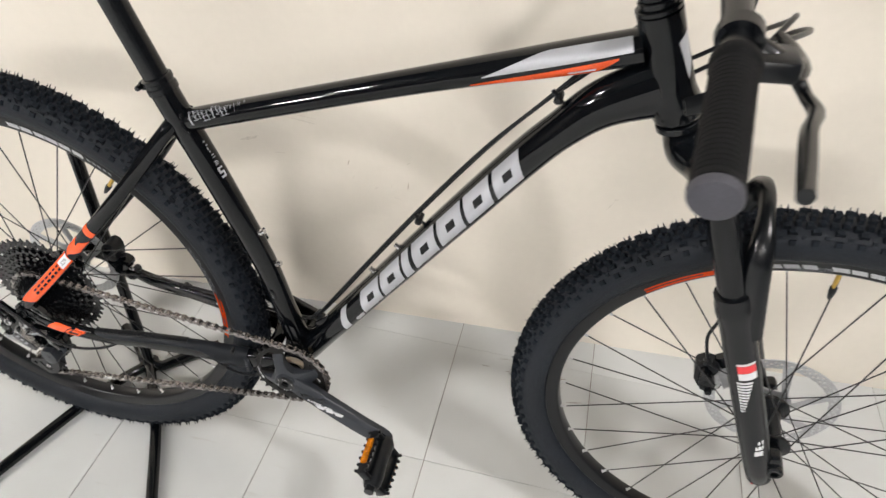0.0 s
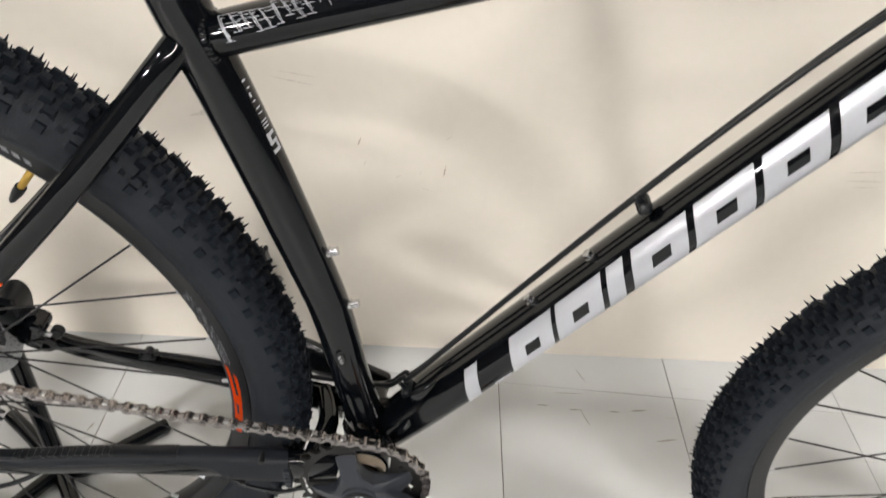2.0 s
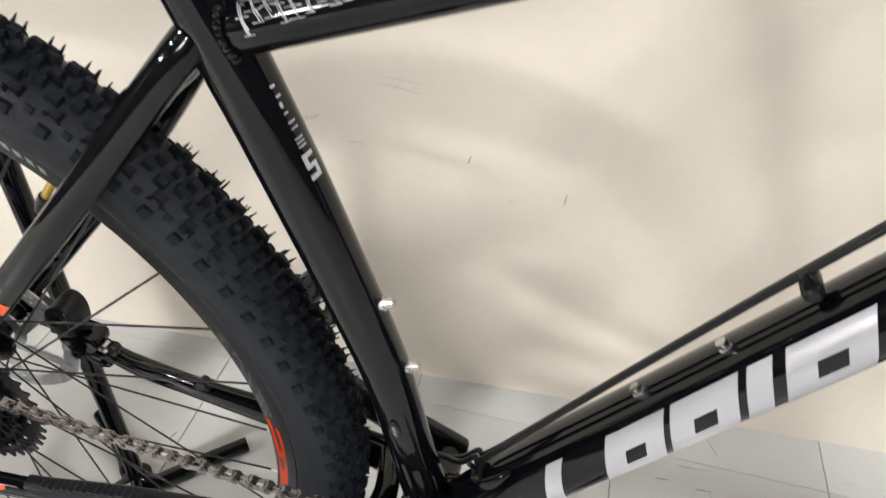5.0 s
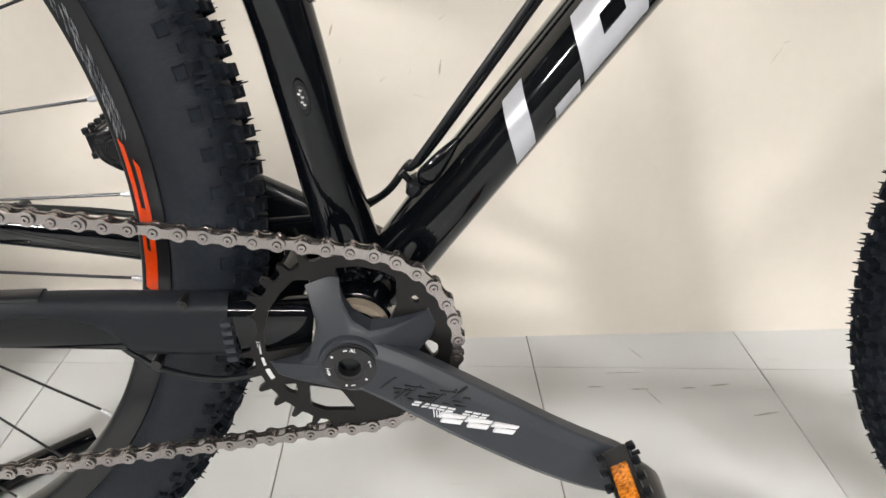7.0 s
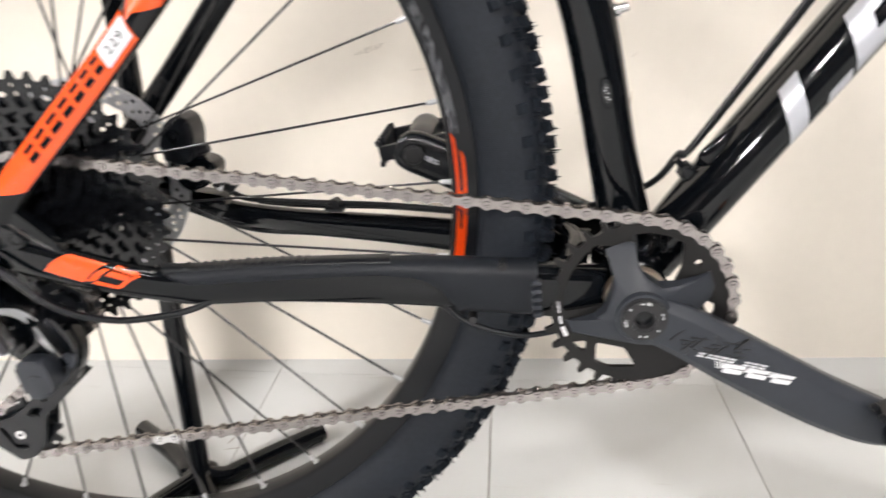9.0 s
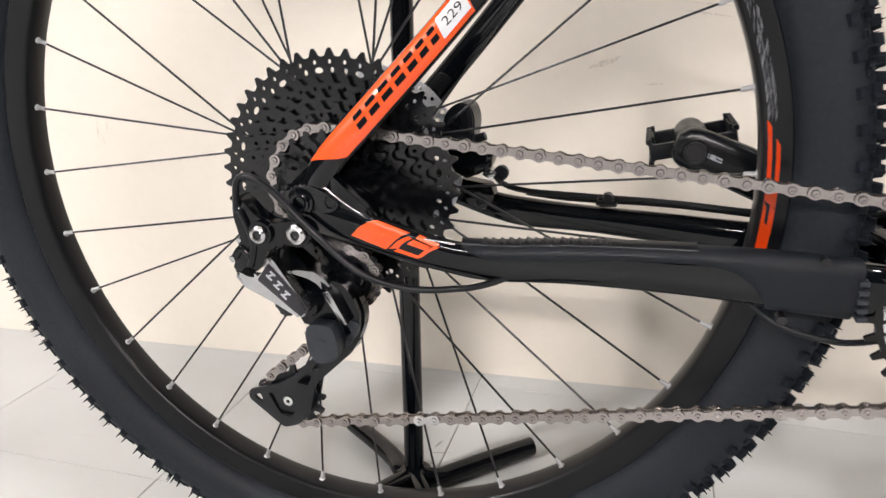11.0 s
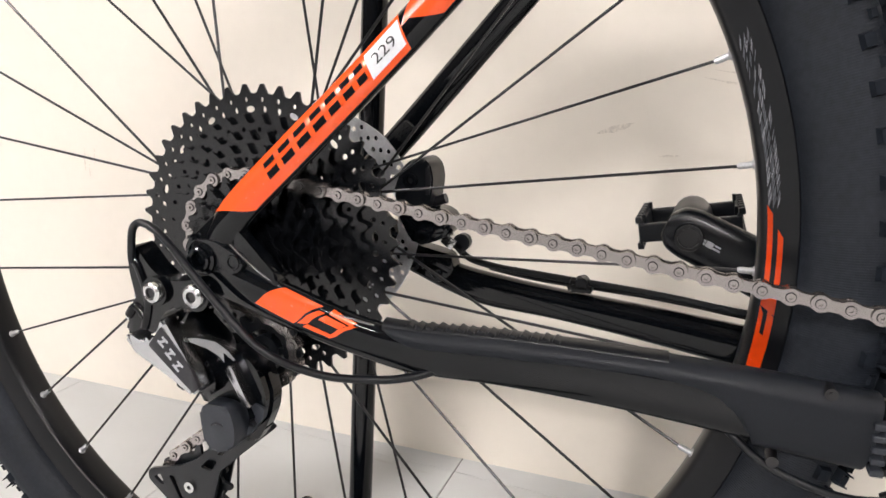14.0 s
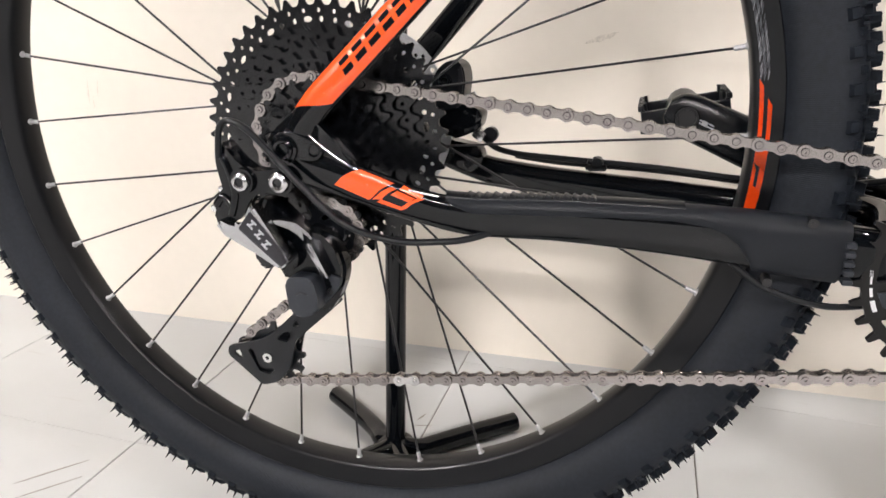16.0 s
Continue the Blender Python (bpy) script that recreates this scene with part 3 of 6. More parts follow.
def fpart(name, bm, material, label="", parent=None, sharp=38):
    at = BARS if name in ("stem", "handlebar", "grip", "brake_lever", "gear_shifter") else FORK
    return part(name, bm, material, parent or bike, label, at if parent is None else None, True, sharp)


crown = fpart("fork_crown", tube(bmesh.new(), smooth_path([(LEGX, -0.084, -0.010, 0.008, 0.010), (LEGX, -0.066, -0.012, 0.022, 0.020), (0.022, -0.036, -0.006, 0.020, 0.020), (0.006, 0, 0.004, 0.026, 0.024), (0.022, 0.036, -0.006, 0.020, 0.020), (LEGX, 0.066, -0.012, 0.022, 0.020), (LEGX, 0.084, -0.010, 0.008, 0.010)], 5), 18, True, 0.35), GLOSS, "gloss black forged fork crown")
for s in (-1, 1):
    y = s * 0.066
    bm = bmesh.new()
    lathe(bm, [(1e-5, 0.012), (0.0125, 0.012), (0.0135, 0.010), (0.0135, 0.003), (0.0175, 0.002), (0.0185, -0.002), (0.0185, -0.022), (0.0165, -0.026), (0.0160, -0.060), (0.0160, -0.200), (1e-5, -0.200)], 24, (LEGX, y, 0), "z")
    fpart("stanchion", bm, GLOSS, "black fork stanchion with a cap")
    bm = bmesh.new()
    lathe(bm, [(0.0162, -0.150), (0.0200, -0.151), (0.0205, -0.155), (0.0205, -0.163), (0.0215, -0.168), (0.0215, -0.180), (0.0200, -0.190), (0.0195, -0.300), (0.0190, -0.400), (0.0180, -0.470), (0.0165, -0.492), (0.0120, -0.499), (1e-5, -0.500)], 24, (LEGX, y, 0), "z")
    low = fpart("fork_lower", bm, BLACK, "satin black fork lower leg")
    bm = bmesh.new()
    box(bm, (LEGX + 0.014, s * 0.062, FAX[1] + 0.002), (0.034, 0.022, 0.040), None, 0.006)
    lathe(bm, [(1e-5, s * 0.052), (0.011, s * 0.052), (0.011, s * 0.078), (0.0085, s * 0.080), (0.0055, s * 0.080), (0.0055, s * 0.074), (1e-5, s * 0.074)], 20, (FAX[0], 0, FAX[1]))
    part("dropout", bm, BLACK, low)
    if s < 0:
        bm = bmesh.new()
        disc(bm, 0, 0, 0.0025, -0.0005, 0.0005, 12)
        part("rebound_knob", bm, RED, low, "red rebound knob", Matrix.Translation((LEGX - 0.008, y - 0.013, -0.492)))
# arch between the lowers, ahead of the crown and clear of the tyre
fpart("fork_arch", tube(bmesh.new(), smooth_path([(LEGX + 0.012, -0.066, -0.215, 0.015, 0.014), (LEGX + 0.020, -0.063, -0.150, 0.014, 0.017), (LEGX + 0.032, -0.052, -0.106, 0.014, 0.014), (LEGX + 0.040, -0.026, -0.082, 0.012, 0.009), (LEGX + 0.042, 0, -0.076, 0.013, 0.009), (LEGX + 0.040, 0.026, -0.082, 0.012, 0.009), (LEGX + 0.032, 0.052, -0.106, 0.014, 0.014), (LEGX + 0.020, 0.063, -0.150, 0.014, 0.017), (LEGX + 0.012, 0.066, -0.215, 0.015, 0.014)], 5), 16, True, 0.3), BLACK, "satin black fork arch")
# headset, spacers, stem
for z0, z1, r in ((0.026, 0.034, 0.0238), (0.1525, 0.158, 0.0225), (0.158, 0.165, 0.0190), (0.1655, 0.172, 0.0178)):
    bm = bmesh.new()
    lathe(bm, [(1e-5, z0), (r - 0.001, z0), (r, z0 + 0.001), (r, z1 - 0.001), (r - 0.001, z1), (1e-5, z1)], 28, (0, 0, 0), "z")
    fpart("headset_spacer", bm, BLACK)
bm = bmesh.new()
lathe(bm, [(1e-5, 0.172), (0.0185, 0.172), (0.0195, 0.174), (0.0195, 0.210), (0.0185, 0.212), (1e-5, 0.212)], 24, (0, 0, 0), "z")
tube(bm, [(0.0, 0, 0.192, 0.017, 0.015), (0.030, 0, 0.194, 0.015, 0.014), (0.055, 0, 0.1955, 0.019, 0.017)], 16, True, 0.3)
tube(bm, [(0.068, -0.022, 0.196, 0.021), (0.068, 0.022, 0.196, 0.021)], 24)
fpart("stem", bm, MATT, "matt black handlebar stem")
BAR = [(0.068, 0, 0.196, 0.0158), (0.068, -0.040, 0.196, 0.0158), (0.066, -0.090, 0.1945, 0.0125), (0.0585, -0.190, 0.1880, 0.0111), (0.0440, -0.300, 0.1775, 0.0111), (0.0380, -0.342, 0.1730, 0.0111)]
full = [(x, -y, z, r) for x, y, z, r in BAR[:0:-1]] + BAR
fpart("handlebar", tube(bmesh.new(), smooth_path(full, 4), 16), BLACK, "matt black flat handlebar")
for s in (-1, 1):
    a, b = V((0.0590, s * 0.196, 0.1877)), V((0.0385, s * 0.330, 0.1739))
    d = (b - a).normalized()
    a += d * 0.011
    bm = bmesh.new()
    rings = [(0, 0.0160), (0.003, 0.0172), (0.012, 0.0172), (0.014, 0.0158)]
    k = 0.016
    while k < 0.126:
        rings += [(k, 0.0157), (k + 0.0030, 0.0157), (k + 0.0034, 0.01535), (k + 0.0042, 0.01535)]
        k += 0.0046
    rings += [(0.128, 0.0160), (0.132, 0.0162)]
    tube(bm, [(*(a + d * t), r) for t, r in rings], 24)
    g = fpart("grip", bm, GRIP, "ribbed black rubber handlebar grip")
    bm = bmesh.new()
    tube(bm, [(*(a + d * 0.1325), 0.0160), (*(a + d * 0.136), 0.0158), (*(a + d * 0.1385), 0.0145), (*(a + d * 0.1392), 0.012)], 28)
    part("end_cap", bm, GRIP_END, g, "grey grip end cap")
    # brake lever: clamp, body and blade
    bm = bmesh.new()
    c = a - d * 0.030
    tube(bm, [(*(c - d * 0.007), 0.0165), (*(c + d * 0.007), 0.0165)], 20)
    tube(bm, smooth_path([(*(c + V((0.010, 0, -0.010))), 0.008), (0.086, s * 0.180, 0.164, 0.009), (0.096, s * 0.162, 0.148, 0.0105), (0.094, s * 0.135, 0.150, 0.009), (0.090, s * 0.118, 0.155, 0.006)], 4), 14)
    lev = fpart("brake_lever", bm, BLACK, "black hydraulic brake lever")
    bm = bmesh.new()
    tube(bm, smooth_path([(0.096, s * 0.160, 0.144, 0.0060, 0.0060), (0.101, s * 0.170, 0.130, 0.0060, 0.0050), (0.104, s * 0.200, 0.132, 0.0055, 0.0060), (0.095, s * 0.240, 0.144, 0.0045, 0.0065), (0.088, s * 0.290, 0.153, 0.0042, 0.0065), (0.082, s * 0.335, 0.162, 0.0050, 0.0055)], 5), 14)
    part("lever_blade", bm, BLACK, lev)

# ---- cranks and chainring ----
RING_R, RING_Y = 0.0607, -0.0485
mm = lambda *pts: [(BB[0] + x / 1000, BB[1] + z / 1000) for x, z in pts]
bm = bmesh.new()
outer = [(BB[0] + x * math.cos(0.05) - z * math.sin(0.05), BB[1] + x * math.sin(0.05) + z * math.cos(0.05)) for x, z in gear_outline(30, RING_R, 0.0040, 0.0030, 0.11, 0.21)]
openings = (mm((-50, -2), (-49, 12), (-44, 26), (-36, 37), (-27.7, 45.0), (-18, 44), (-12, 20), (-20, 2)),
            mm((-5, 51), (8, 51.5), (20, 48), (28, 43), (27, 25), (22, 14), (6, 16), (-2, 30)),
            mm((34.3, 28.4), (37.6, 32.1), (40.3, 27.9), (38.2, 26.1)),
            mm((41, -2.2), (43.3, 1.6), (49, -1.9), (49, -8), (46.3, -11.7)),
            mm((-28.3, -27), (-9.6, -32), (-1.7, -47.6), (-20.5, -46.6), (-29.3, -42)),
            mm((-45, -26.0), (-35.3, -25), (-35.6, -33.4), (-40, -32)))
holed_plate(bm, outer, [rounded(o, 0.0022, 3) for o in openings], RING_Y - 0.0017, RING_Y + 0.0017)
ring = bpart("chainring", bm, RINGBLACK, "black narrow-wide single chainring", sharp=30)
CR_ANG = radians(-24.5)
spin = lambda r, a: (BB[0] + r * math.cos(CR_ANG + a), BB[1] + r * math.sin(CR_ANG + a))


def on_arm(t, h):
    """A place t along the crank and h above its middle line, as x and z."""
    return (BB[0] + t * math.cos(CR_ANG) - h * math.sin(CR_ANG), BB[1] + t * math.sin(CR_ANG) + h * math.cos(CR_ANG))


arm_face = lambda t: -0.0690 - 0.10 * t
# boss
bm = bmesh.new()
lathe(bm, [(0.0090, -0.0694), (0.0158, -0.0694), (0.0168, -0.0690), (0.0176, -0.0676), (0.0180, -0.0530), (0.0090, -0.0490)], 40, (BB[0], 0, BB[1]), closed=True)
crank = bpart("crank_arm", bm, MATT, "matt graphite alloy crank arm")
# forged spider: facets that fall from the boss to the tips
star = [(-19, 13.4), (-16.8, 22.2), (-19.5, 33), (-21.8, 41.7), (-14.5, 44.6), (-7.4, 46.6), (-2.9, 45.5), (-3.1, 37.3), (2.9, 24.8), (12.4, 17.6), (24.4, 17.3), (37.7, 20.1), (44.9, 22.5), (48.1, 12.3), (46, 5), (38, -2), (30, -16), (10, -25), (-1.7, -23), (-24.5, -19.3), (-36, -18.6), (-44.5, -17.7), (-48.7, -8.4), (-38, -6.2), (-29.3, -3.8), (-23, 2.4)]
bm = bmesh.new()
fall = lambda r: -0.0672 + max(0, r - 18) * 0.00046
rings = []
for shrink, dy in ((None, 0), (3.4, 0), (0, 0.0028), (0, None)):
    row = []
    for x, z in star:
        r = math.hypot(x, z)
        k = 13.0 / r if shrink is None else (r - shrink) / r
        y = -0.0672 if shrink is None else RING_Y - 0.0020 if dy is None else fall(r) + dy
        row.append(bm.verts.new((BB[0] + x * k / 1000, y, BB[1] + z * k / 1000)))
    rings.append(row)
for r0, r1 in zip(rings, rings[1:]):
    for k in range(len(star)):
        n_ = (k + 1) % len(star)
        bm.faces.new((r0[k], r0[n_], r1[n_], r1[k]))
bm.faces.new(rings[-1])
part("spider", bm, MATT, crank, sharp=28)
# the arm: a flat face between two chamfers, swelling below its middle line
bm = bmesh.new()
rows = []
for t, hi, lo, thick in smooth_path([(0.008, 0.0165, -0.0165, 0.014), (0.030, 0.0165, -0.0185, 0.015), (0.055, 0.0145, -0.0225, 0.015), (0.090, 0.0108, -0.0265, 0.015), (0.125, 0.0072, -0.0288, 0.015), (0.150, 0.0060, -0.0284, 0.015), (0.166, 0.0054, -0.0262, 0.015), (0.177, 0.0028, -0.0222, 0.015), (0.184, -0.0020, -0.0165, 0.014), (0.1868, -0.0068, -0.0118, 0.012)], 4):
    f, span = arm_face(t), hi - lo
    sec = ((f + thick, hi - 0.001), (f + 0.0065, hi), (f + 0.0045, hi - span * 0.02), (f + 0.0006, hi - span * 0.17), (f, hi - span * 0.22), (f + 0.0004, lo + span * 0.20), (f + 0.0008, lo + span * 0.14), (f + 0.0040, lo + span * 0.02), (f + 0.0060, lo), (f + thick, lo + 0.001))
    rows.append([bm.verts.new((on_arm(t, h)[0], y, on_arm(t, h)[1])) for y, h in sec])
for r0, r1 in zip(rows, rows[1:]):
    for k in range(10):
        bm.faces.new((r0[k], r0[(k + 1) % 10], r1[(k + 1) % 10], r1[k]))
bm.faces.new(rows[0])
bm.faces.new(rows[-1])
part("arm", bm, MATT, crank, sharp=24)
bm = bmesh.new()
annulus(bm, BB[0], BB[1], 0.0088, 0.0138, -0.0716, -0.064, 40)
annulus(bm, BB[0], BB[1], 0.0138, 0.0150, -0.0705, -0.064, 40)
bolt = part("crank_bolt", bm, INK, crank, "black crank bolt and preload ring")
bm = bmesh.new()
annulus(bm, BB[0], BB[1], 0.0064, 0.0088, -0.0710, -0.058, 32)
annulus(bm, BB[0], BB[1], 0.0050, 0.0066, -0.0650, -0.054, 8)
disc(bm, BB[0], BB[1], 0.0064, -0.0570, -0.054, 24)
part("bolt_socket", bm, DARKSTEEL, bolt, "dark steel socket")
lx, lz = 0.2592, -0.0060
bm = bmesh.new()
tube(bm, smooth_path([(BB[0] + 0.014, 0.068, BB[1] - 0.006, 0.008, 0.016), (BB[0], 0.068, BB[1], 0.009, 0.020), (0.345, 0.072, -0.0475, 0.008, 0.0185), (0.300, 0.075, -0.0245, 0.008, 0.0183), (0.270, 0.078, -0.0100, 0.008, 0.0176), (lx, 0.079, lz + 0.0006, 0.008, 0.0172), (lx - 0.009, 0.079, lz + 0.0044, 0.008, 0.0145), (lx - 0.0145, 0.079, lz + 0.0070, 0.007, 0.0080)], 5), 24, True, 0.45)
disc(bm, lx, lz, 0.0095, 0.0675, 0.073, 24, 0.001)
# far arm darker than its pair, to offset the light falling here
lcrank = bpart("crank_arm", bm, BLACK, "matt graphite alloy crank arm")


def pedal(x, z, side, tilt, reach=0.0285):
    """A caged platform pedal with amber reflectors, on an axle pointing out."""
    bm = bmesh.new()
    inset = 0.0145 if side < 0 else 0.0
    ym = side * (0.138 - inset)
    rot = Matrix.Rotation(tilt, 3, "Y")
    at = lambda dx, y, dz: V((x, y, z)) + rot @ V((dx, 0, dz))
    rod(bm, (x, side * (0.084 - inset * 0.5), z), (x, side * (0.188 - inset), z), 0.0075, 14)
    lathe(bm, [(r, side * (y - inset)) for r, y in ((1e-5, 0.096), (0.0105, 0.096), (0.0140, 0.104), (0.0128, 0.138), (0.0146, 0.160), (0.0140, 0.172), (0.0105, 0.180), (1e-5, 0.180))], 18, (x, 0, z))
    ob = bpart("pedal", bm, PLASTIC, "black caged platform pedal")
    for dx in (-1, 1):
        b2 = bmesh.new()
        box(b2, at(dx * reach, ym, 0), (0.004, 0.072, 0.0155), rot, 0.001)
        for e in (-1, 1):
            tip_ = at(dx * (reach - 0.002), ym + e * 0.030, 0.0125)
            rod(b2, at(dx * (reach - 0.002), ym + e * 0.030, 0.005), tip_, 0.0014, 8)
        for k in range(7):
            for dz in (-1, 1):
                box(b2, at(dx * (reach + 0.0015), ym + (k - 3) * 0.0110, dz * 0.0092), (0.0045, 0.0040, 0.0050), rot, 0.001)
        for e in (-1, 1):
            box(b2, at(dx * (reach - 0.0125), ym + e * 0.0340, 0), (0.028, 0.006, 0.013), rot, 0.001)
        cage = part("cage", b2, PLASTIC, ob)
        if side > 0:
            continue
        b2 = bmesh.new()
        box(b2, at(dx * 0.0318, ym, 0), (0.006, 0.041, 0.0098), rot, 0.0012)
        part("reflector", b2, REFLECTOR, cage, "amber reflector")
    return ob


pedal(*on_arm(0.1780, -0.0065), -1, radians(62))
pedal(lx, lz - 0.001, 1, radians(-8), 0.0325)

# ---- cassette ----
COGS = (46, 37, 32, 28, 24, 21, 19, 17, 15, 13, 11)
pitch = lambda n: 0.0127 / (2 * math.sin(math.pi / n))
cog_y = lambda i: -0.0235 - 0.0039 * i
bm = bmesh.new()
lathe(bm, [(0.0165, -0.022), (0.0172, -0.022), (0.0172, -0.064), (0.0150, -0.066), (0.0095, -0.066)], 24)
cass = bpart("cassette", bm, COG, "black eleven-speed sprocket cassette")
for i, n in enumerate(COGS):
    bm = bmesh.new()
    r = pitch(n)
    y = cog_y(i)
    turn_by = 0.3 * i
    spun = lambda rr, a: (rr * math.cos(a + turn_by), rr * math.sin(a + turn_by))
    outline = [(x * math.cos(turn_by) - z * math.sin(turn_by), x * math.sin(turn_by) + z * math.cos(turn_by)) for x, z in gear_outline(n, r, 0.0030, 0.0030, 0.10)]
    holes = []
    oval = lambda rr, a, w_, h_, q=10: [spun(rr + h_ * math.sin(TAU * k / q), a + w_ * math.cos(TAU * k / q) / rr) for k in range(q)]
    if r > 0.032:
        holes += [oval(r - 0.0066, TAU * k / n, 0.0014, 0.0017, 8) for k in range(n)]
        count = int(TAU * (r - 0.0125) / 0.0105)
        holes += [oval(r - 0.0125, TAU * (k + 0.3) / count, 0.0036 if k % 3 == 0 else 0.0017, 0.0021) for k in range(count)]
        rn = pitch(COGS[i + 1]) - 0.012 if i + 1 < len(COGS) else 0.017
        bore_r = max(0.0168, min(rn, r - 0.021))
        if bore_r > 0.026:
            arms = 7
            inner_r, outer_r = 0.0225, bore_r
            for k in range(arms):
                a0, a1 = TAU * k / arms + 0.16, TAU * (k + 1) / arms - 0.10
                holes.append([spun(inner_r, a0 + (a1 - a0) * q / 4) for q in range(5)] + [spun(outer_r - 0.003, a1 + 0.25 - (a1 - a0) * q / 6) for q in range(7)])
        bore_r = 0.0168
    else:
        bore_r = 0.0165
    holes.append([spun(bore_r, TAU * k / 24) for k in range(24)])
    holed_plate(bm, outline, holes, y - 0.0009, y + 0.0009)
    part("sprocket", bm, COG, cass, sharp=30)

# ---- chain ----
COG_ON = 5
cr, cy = pitch(COGS[COG_ON]), cog_y(COG_ON)
UP, LOWP = V((0.010, -0.070)), V((-0.0527, -0.173))       # guide and tension pulleys
UP_R, LOW_R = 0.0222, 0.0242


def tangent(c0, r0, c1, r1, s0, s1):
    """Touch points of a line round two circles; s is +1 where it runs anticlockwise."""
    d = c1 - c0
    D = d.length
    base = math.atan2(d.y, d.x)
    k = (s0 * r0 - s1 * r1) / D
    a = base - math.acos(max(-1, min(1, k)))
    nrm = V((math.cos(a), math.sin(a)))
    return c0 + nrm * (s0 * r0), c1 + nrm * (s1 * r1)


def arc(c, r, p, q, way, n=14):
    a0, a1 = math.atan2(p.y - c.y, p.x - c.x), math.atan2(q.y - c.y, q.x - c.x)
    da = (a1 - a0) % TAU
    if way < 0:
        da -= TAU
    return [c + V((math.cos(a0 + da * k / n), math.sin(a0 + da * k / n))) * r for k in range(n + 1)]


RC, CC = V(BB), V((0, 0))
circles = [(CC, cr, -1, cy), (RC, RING_R, -1, RING_Y), (LOWP, LOW_R, -1, -0.0470), (UP, UP_R, 1, -0.0445)]
legs = []
for i in range(4):
    c0, r0, s0, y0 = circles[i]
    c1, r1, s1, y1 = circles[(i + 1) % 4]
    legs.append(tangent(c0, r0, c1, r1, s0, s1))
loop = []
for i in range(4):
    c, r, s, y = circles[i]
    loop += [(p.x, y, p.y) for p in arc(c, r, legs[i - 1][1], legs[i][0], s)]
loop.append(loop[0])
cum = [0.0]
for a, b in zip(loop, loop[1:]):
    cum.append(cum[-1] + (V(b) - V(a)).length)


def along(s):
    s %= cum[-1]
    i = max(k for k in range(len(cum)) if cum[k] <= s + 1e-9)
    i = min(i, len(loop) - 2)
    f = (s - cum[i]) / max(cum[i + 1] - cum[i], 1e-9)
    return V(loop[i]).lerp(V(loop[i + 1]), f)


LINKS = 2 * round(cum[-1] / 0.0127 / 2)
step = cum[-1] / LINKS


def link_mesh(outer):
    bm = bmesh.new()
    o = 0.0027 if outer else 0.0012
    prof = []
    for k in range(21):
        a = radians(62) + radians(236) * k / 20
        prof.append((-0.00635 + 0.0042 * math.cos(a), 0.0042 * math.sin(a)))
    prof += [(-0.0020, -0.0027), (0.0020, -0.0027)]
    prof += [(-x, -z) for x, z in prof[:21]] + [(0.0020, 0.0027), (-0.0020, 0.0027)]
    for s in (-1, 1):
        plate(bm, prof, s * (o + 0.0010), s * o)
    for e in (-1, 1):
        if outer:
            annulus(bm, e * 0.00635, 0, 0.0009, 0.0021, -0.0045, 0.0045, 12)
            annulus(bm, e * 0.00635, 0, 0.0021, 0.0025, -0.0039, -0.0034, 14)
        else:
            disc(bm, e * 0.00635, 0, 0.0037, -0.0012, 0.0012, 12)
    me_ = mesh(bm, "chain_link", CHAIN, True, 30)
    me_.materials.append(DARKSTEEL)
    for f in me_.polygons:
        r = math.hypot(abs(f.center.x) - 0.00635, f.center.z)
        if outer and f.center.y < -0.0034 and 0.0022 < r < 0.0026:
            f.material_index = 1
    return me_


mesh_out, mesh_in = link_mesh(True), link_mesh(False)
bm = bmesh.new()
for i in range(LINKS):
    p = along(i * step)
    rod(bm, (p.x, p.y - 0.0012, p.z), (p.x, p.y + 0.0012, p.z), 0.0030, 8)
chain = bpart("chain", bm, CHAIN, "grey steel bicycle chain")
quick = mesh_out.copy()
quick.materials.clear()
quick.materials.append(STEEL)
quick.materials.append(DARKSTEEL)
at_quick = min((i for i in range(1, LINKS, 2) if along(i * step).z < -0.12), key=lambda i: abs(along(i * step).x - 0.080))
for i in range(LINKS):
    p, q = along(i * step), along((i + 1) * step)
    mid, d = (p + q) / 2, (q - p)
    part("chain_link", quick if i == at_quick else mesh_out if i % 2 else mesh_in, STEEL if i == at_quick else CHAIN, chain, "bright steel quick link" if i == at_quick else "", m=Matrix.Translation(mid) @ Matrix.Rotation(math.atan2(d.y, d.x), 4, "Z") @ Matrix.Rotation(-math.atan2(d.z, math.hypot(d.x, d.y)), 4, "Y"))

# ---- seat post, collar ----
POST = V((0.3135, 0, 0.368))
pd = V((-0.262, 0, 0.965)).normalized()
bpart("seat_post", tube(bmesh.new(), [(*(POST - pd * 0.02), 0.0154), (*(POST + pd * 0.24), 0.0154)], 24), BLACK, "matt black seat post")
bm = bmesh.new()
tube(bm, [(*(POST - pd * 0.006), 0.0180), (*(POST - pd * 0.005), 0.0193), (*(POST + pd * 0.0020), 0.0193), (*(POST + pd * 0.0030), 0.0184)], 32)
tube(bm, [(*(POST + pd * 0.0030), 0.0180), (*(POST + pd * 0.0075), 0.0178), (*(POST + pd * 0.0085), 0.0192), (*(POST + pd * 0.0135), 0.0192), (*(POST + pd * 0.0145), 0.0180), (*(POST + pd * 0.0150), 0.0160)], 32)
box(bm, POST + V((-0.0215, 0, 0.002)), (0.011, 0.016, 0.012), Matrix.Rotation(radians(-15), 3, "Y"), 0.003)
rod(bm, POST + V((-0.0245, -0.014, 0.002)), POST + V((-0.0245, 0.012, 0.002)), 0.0036, 14)
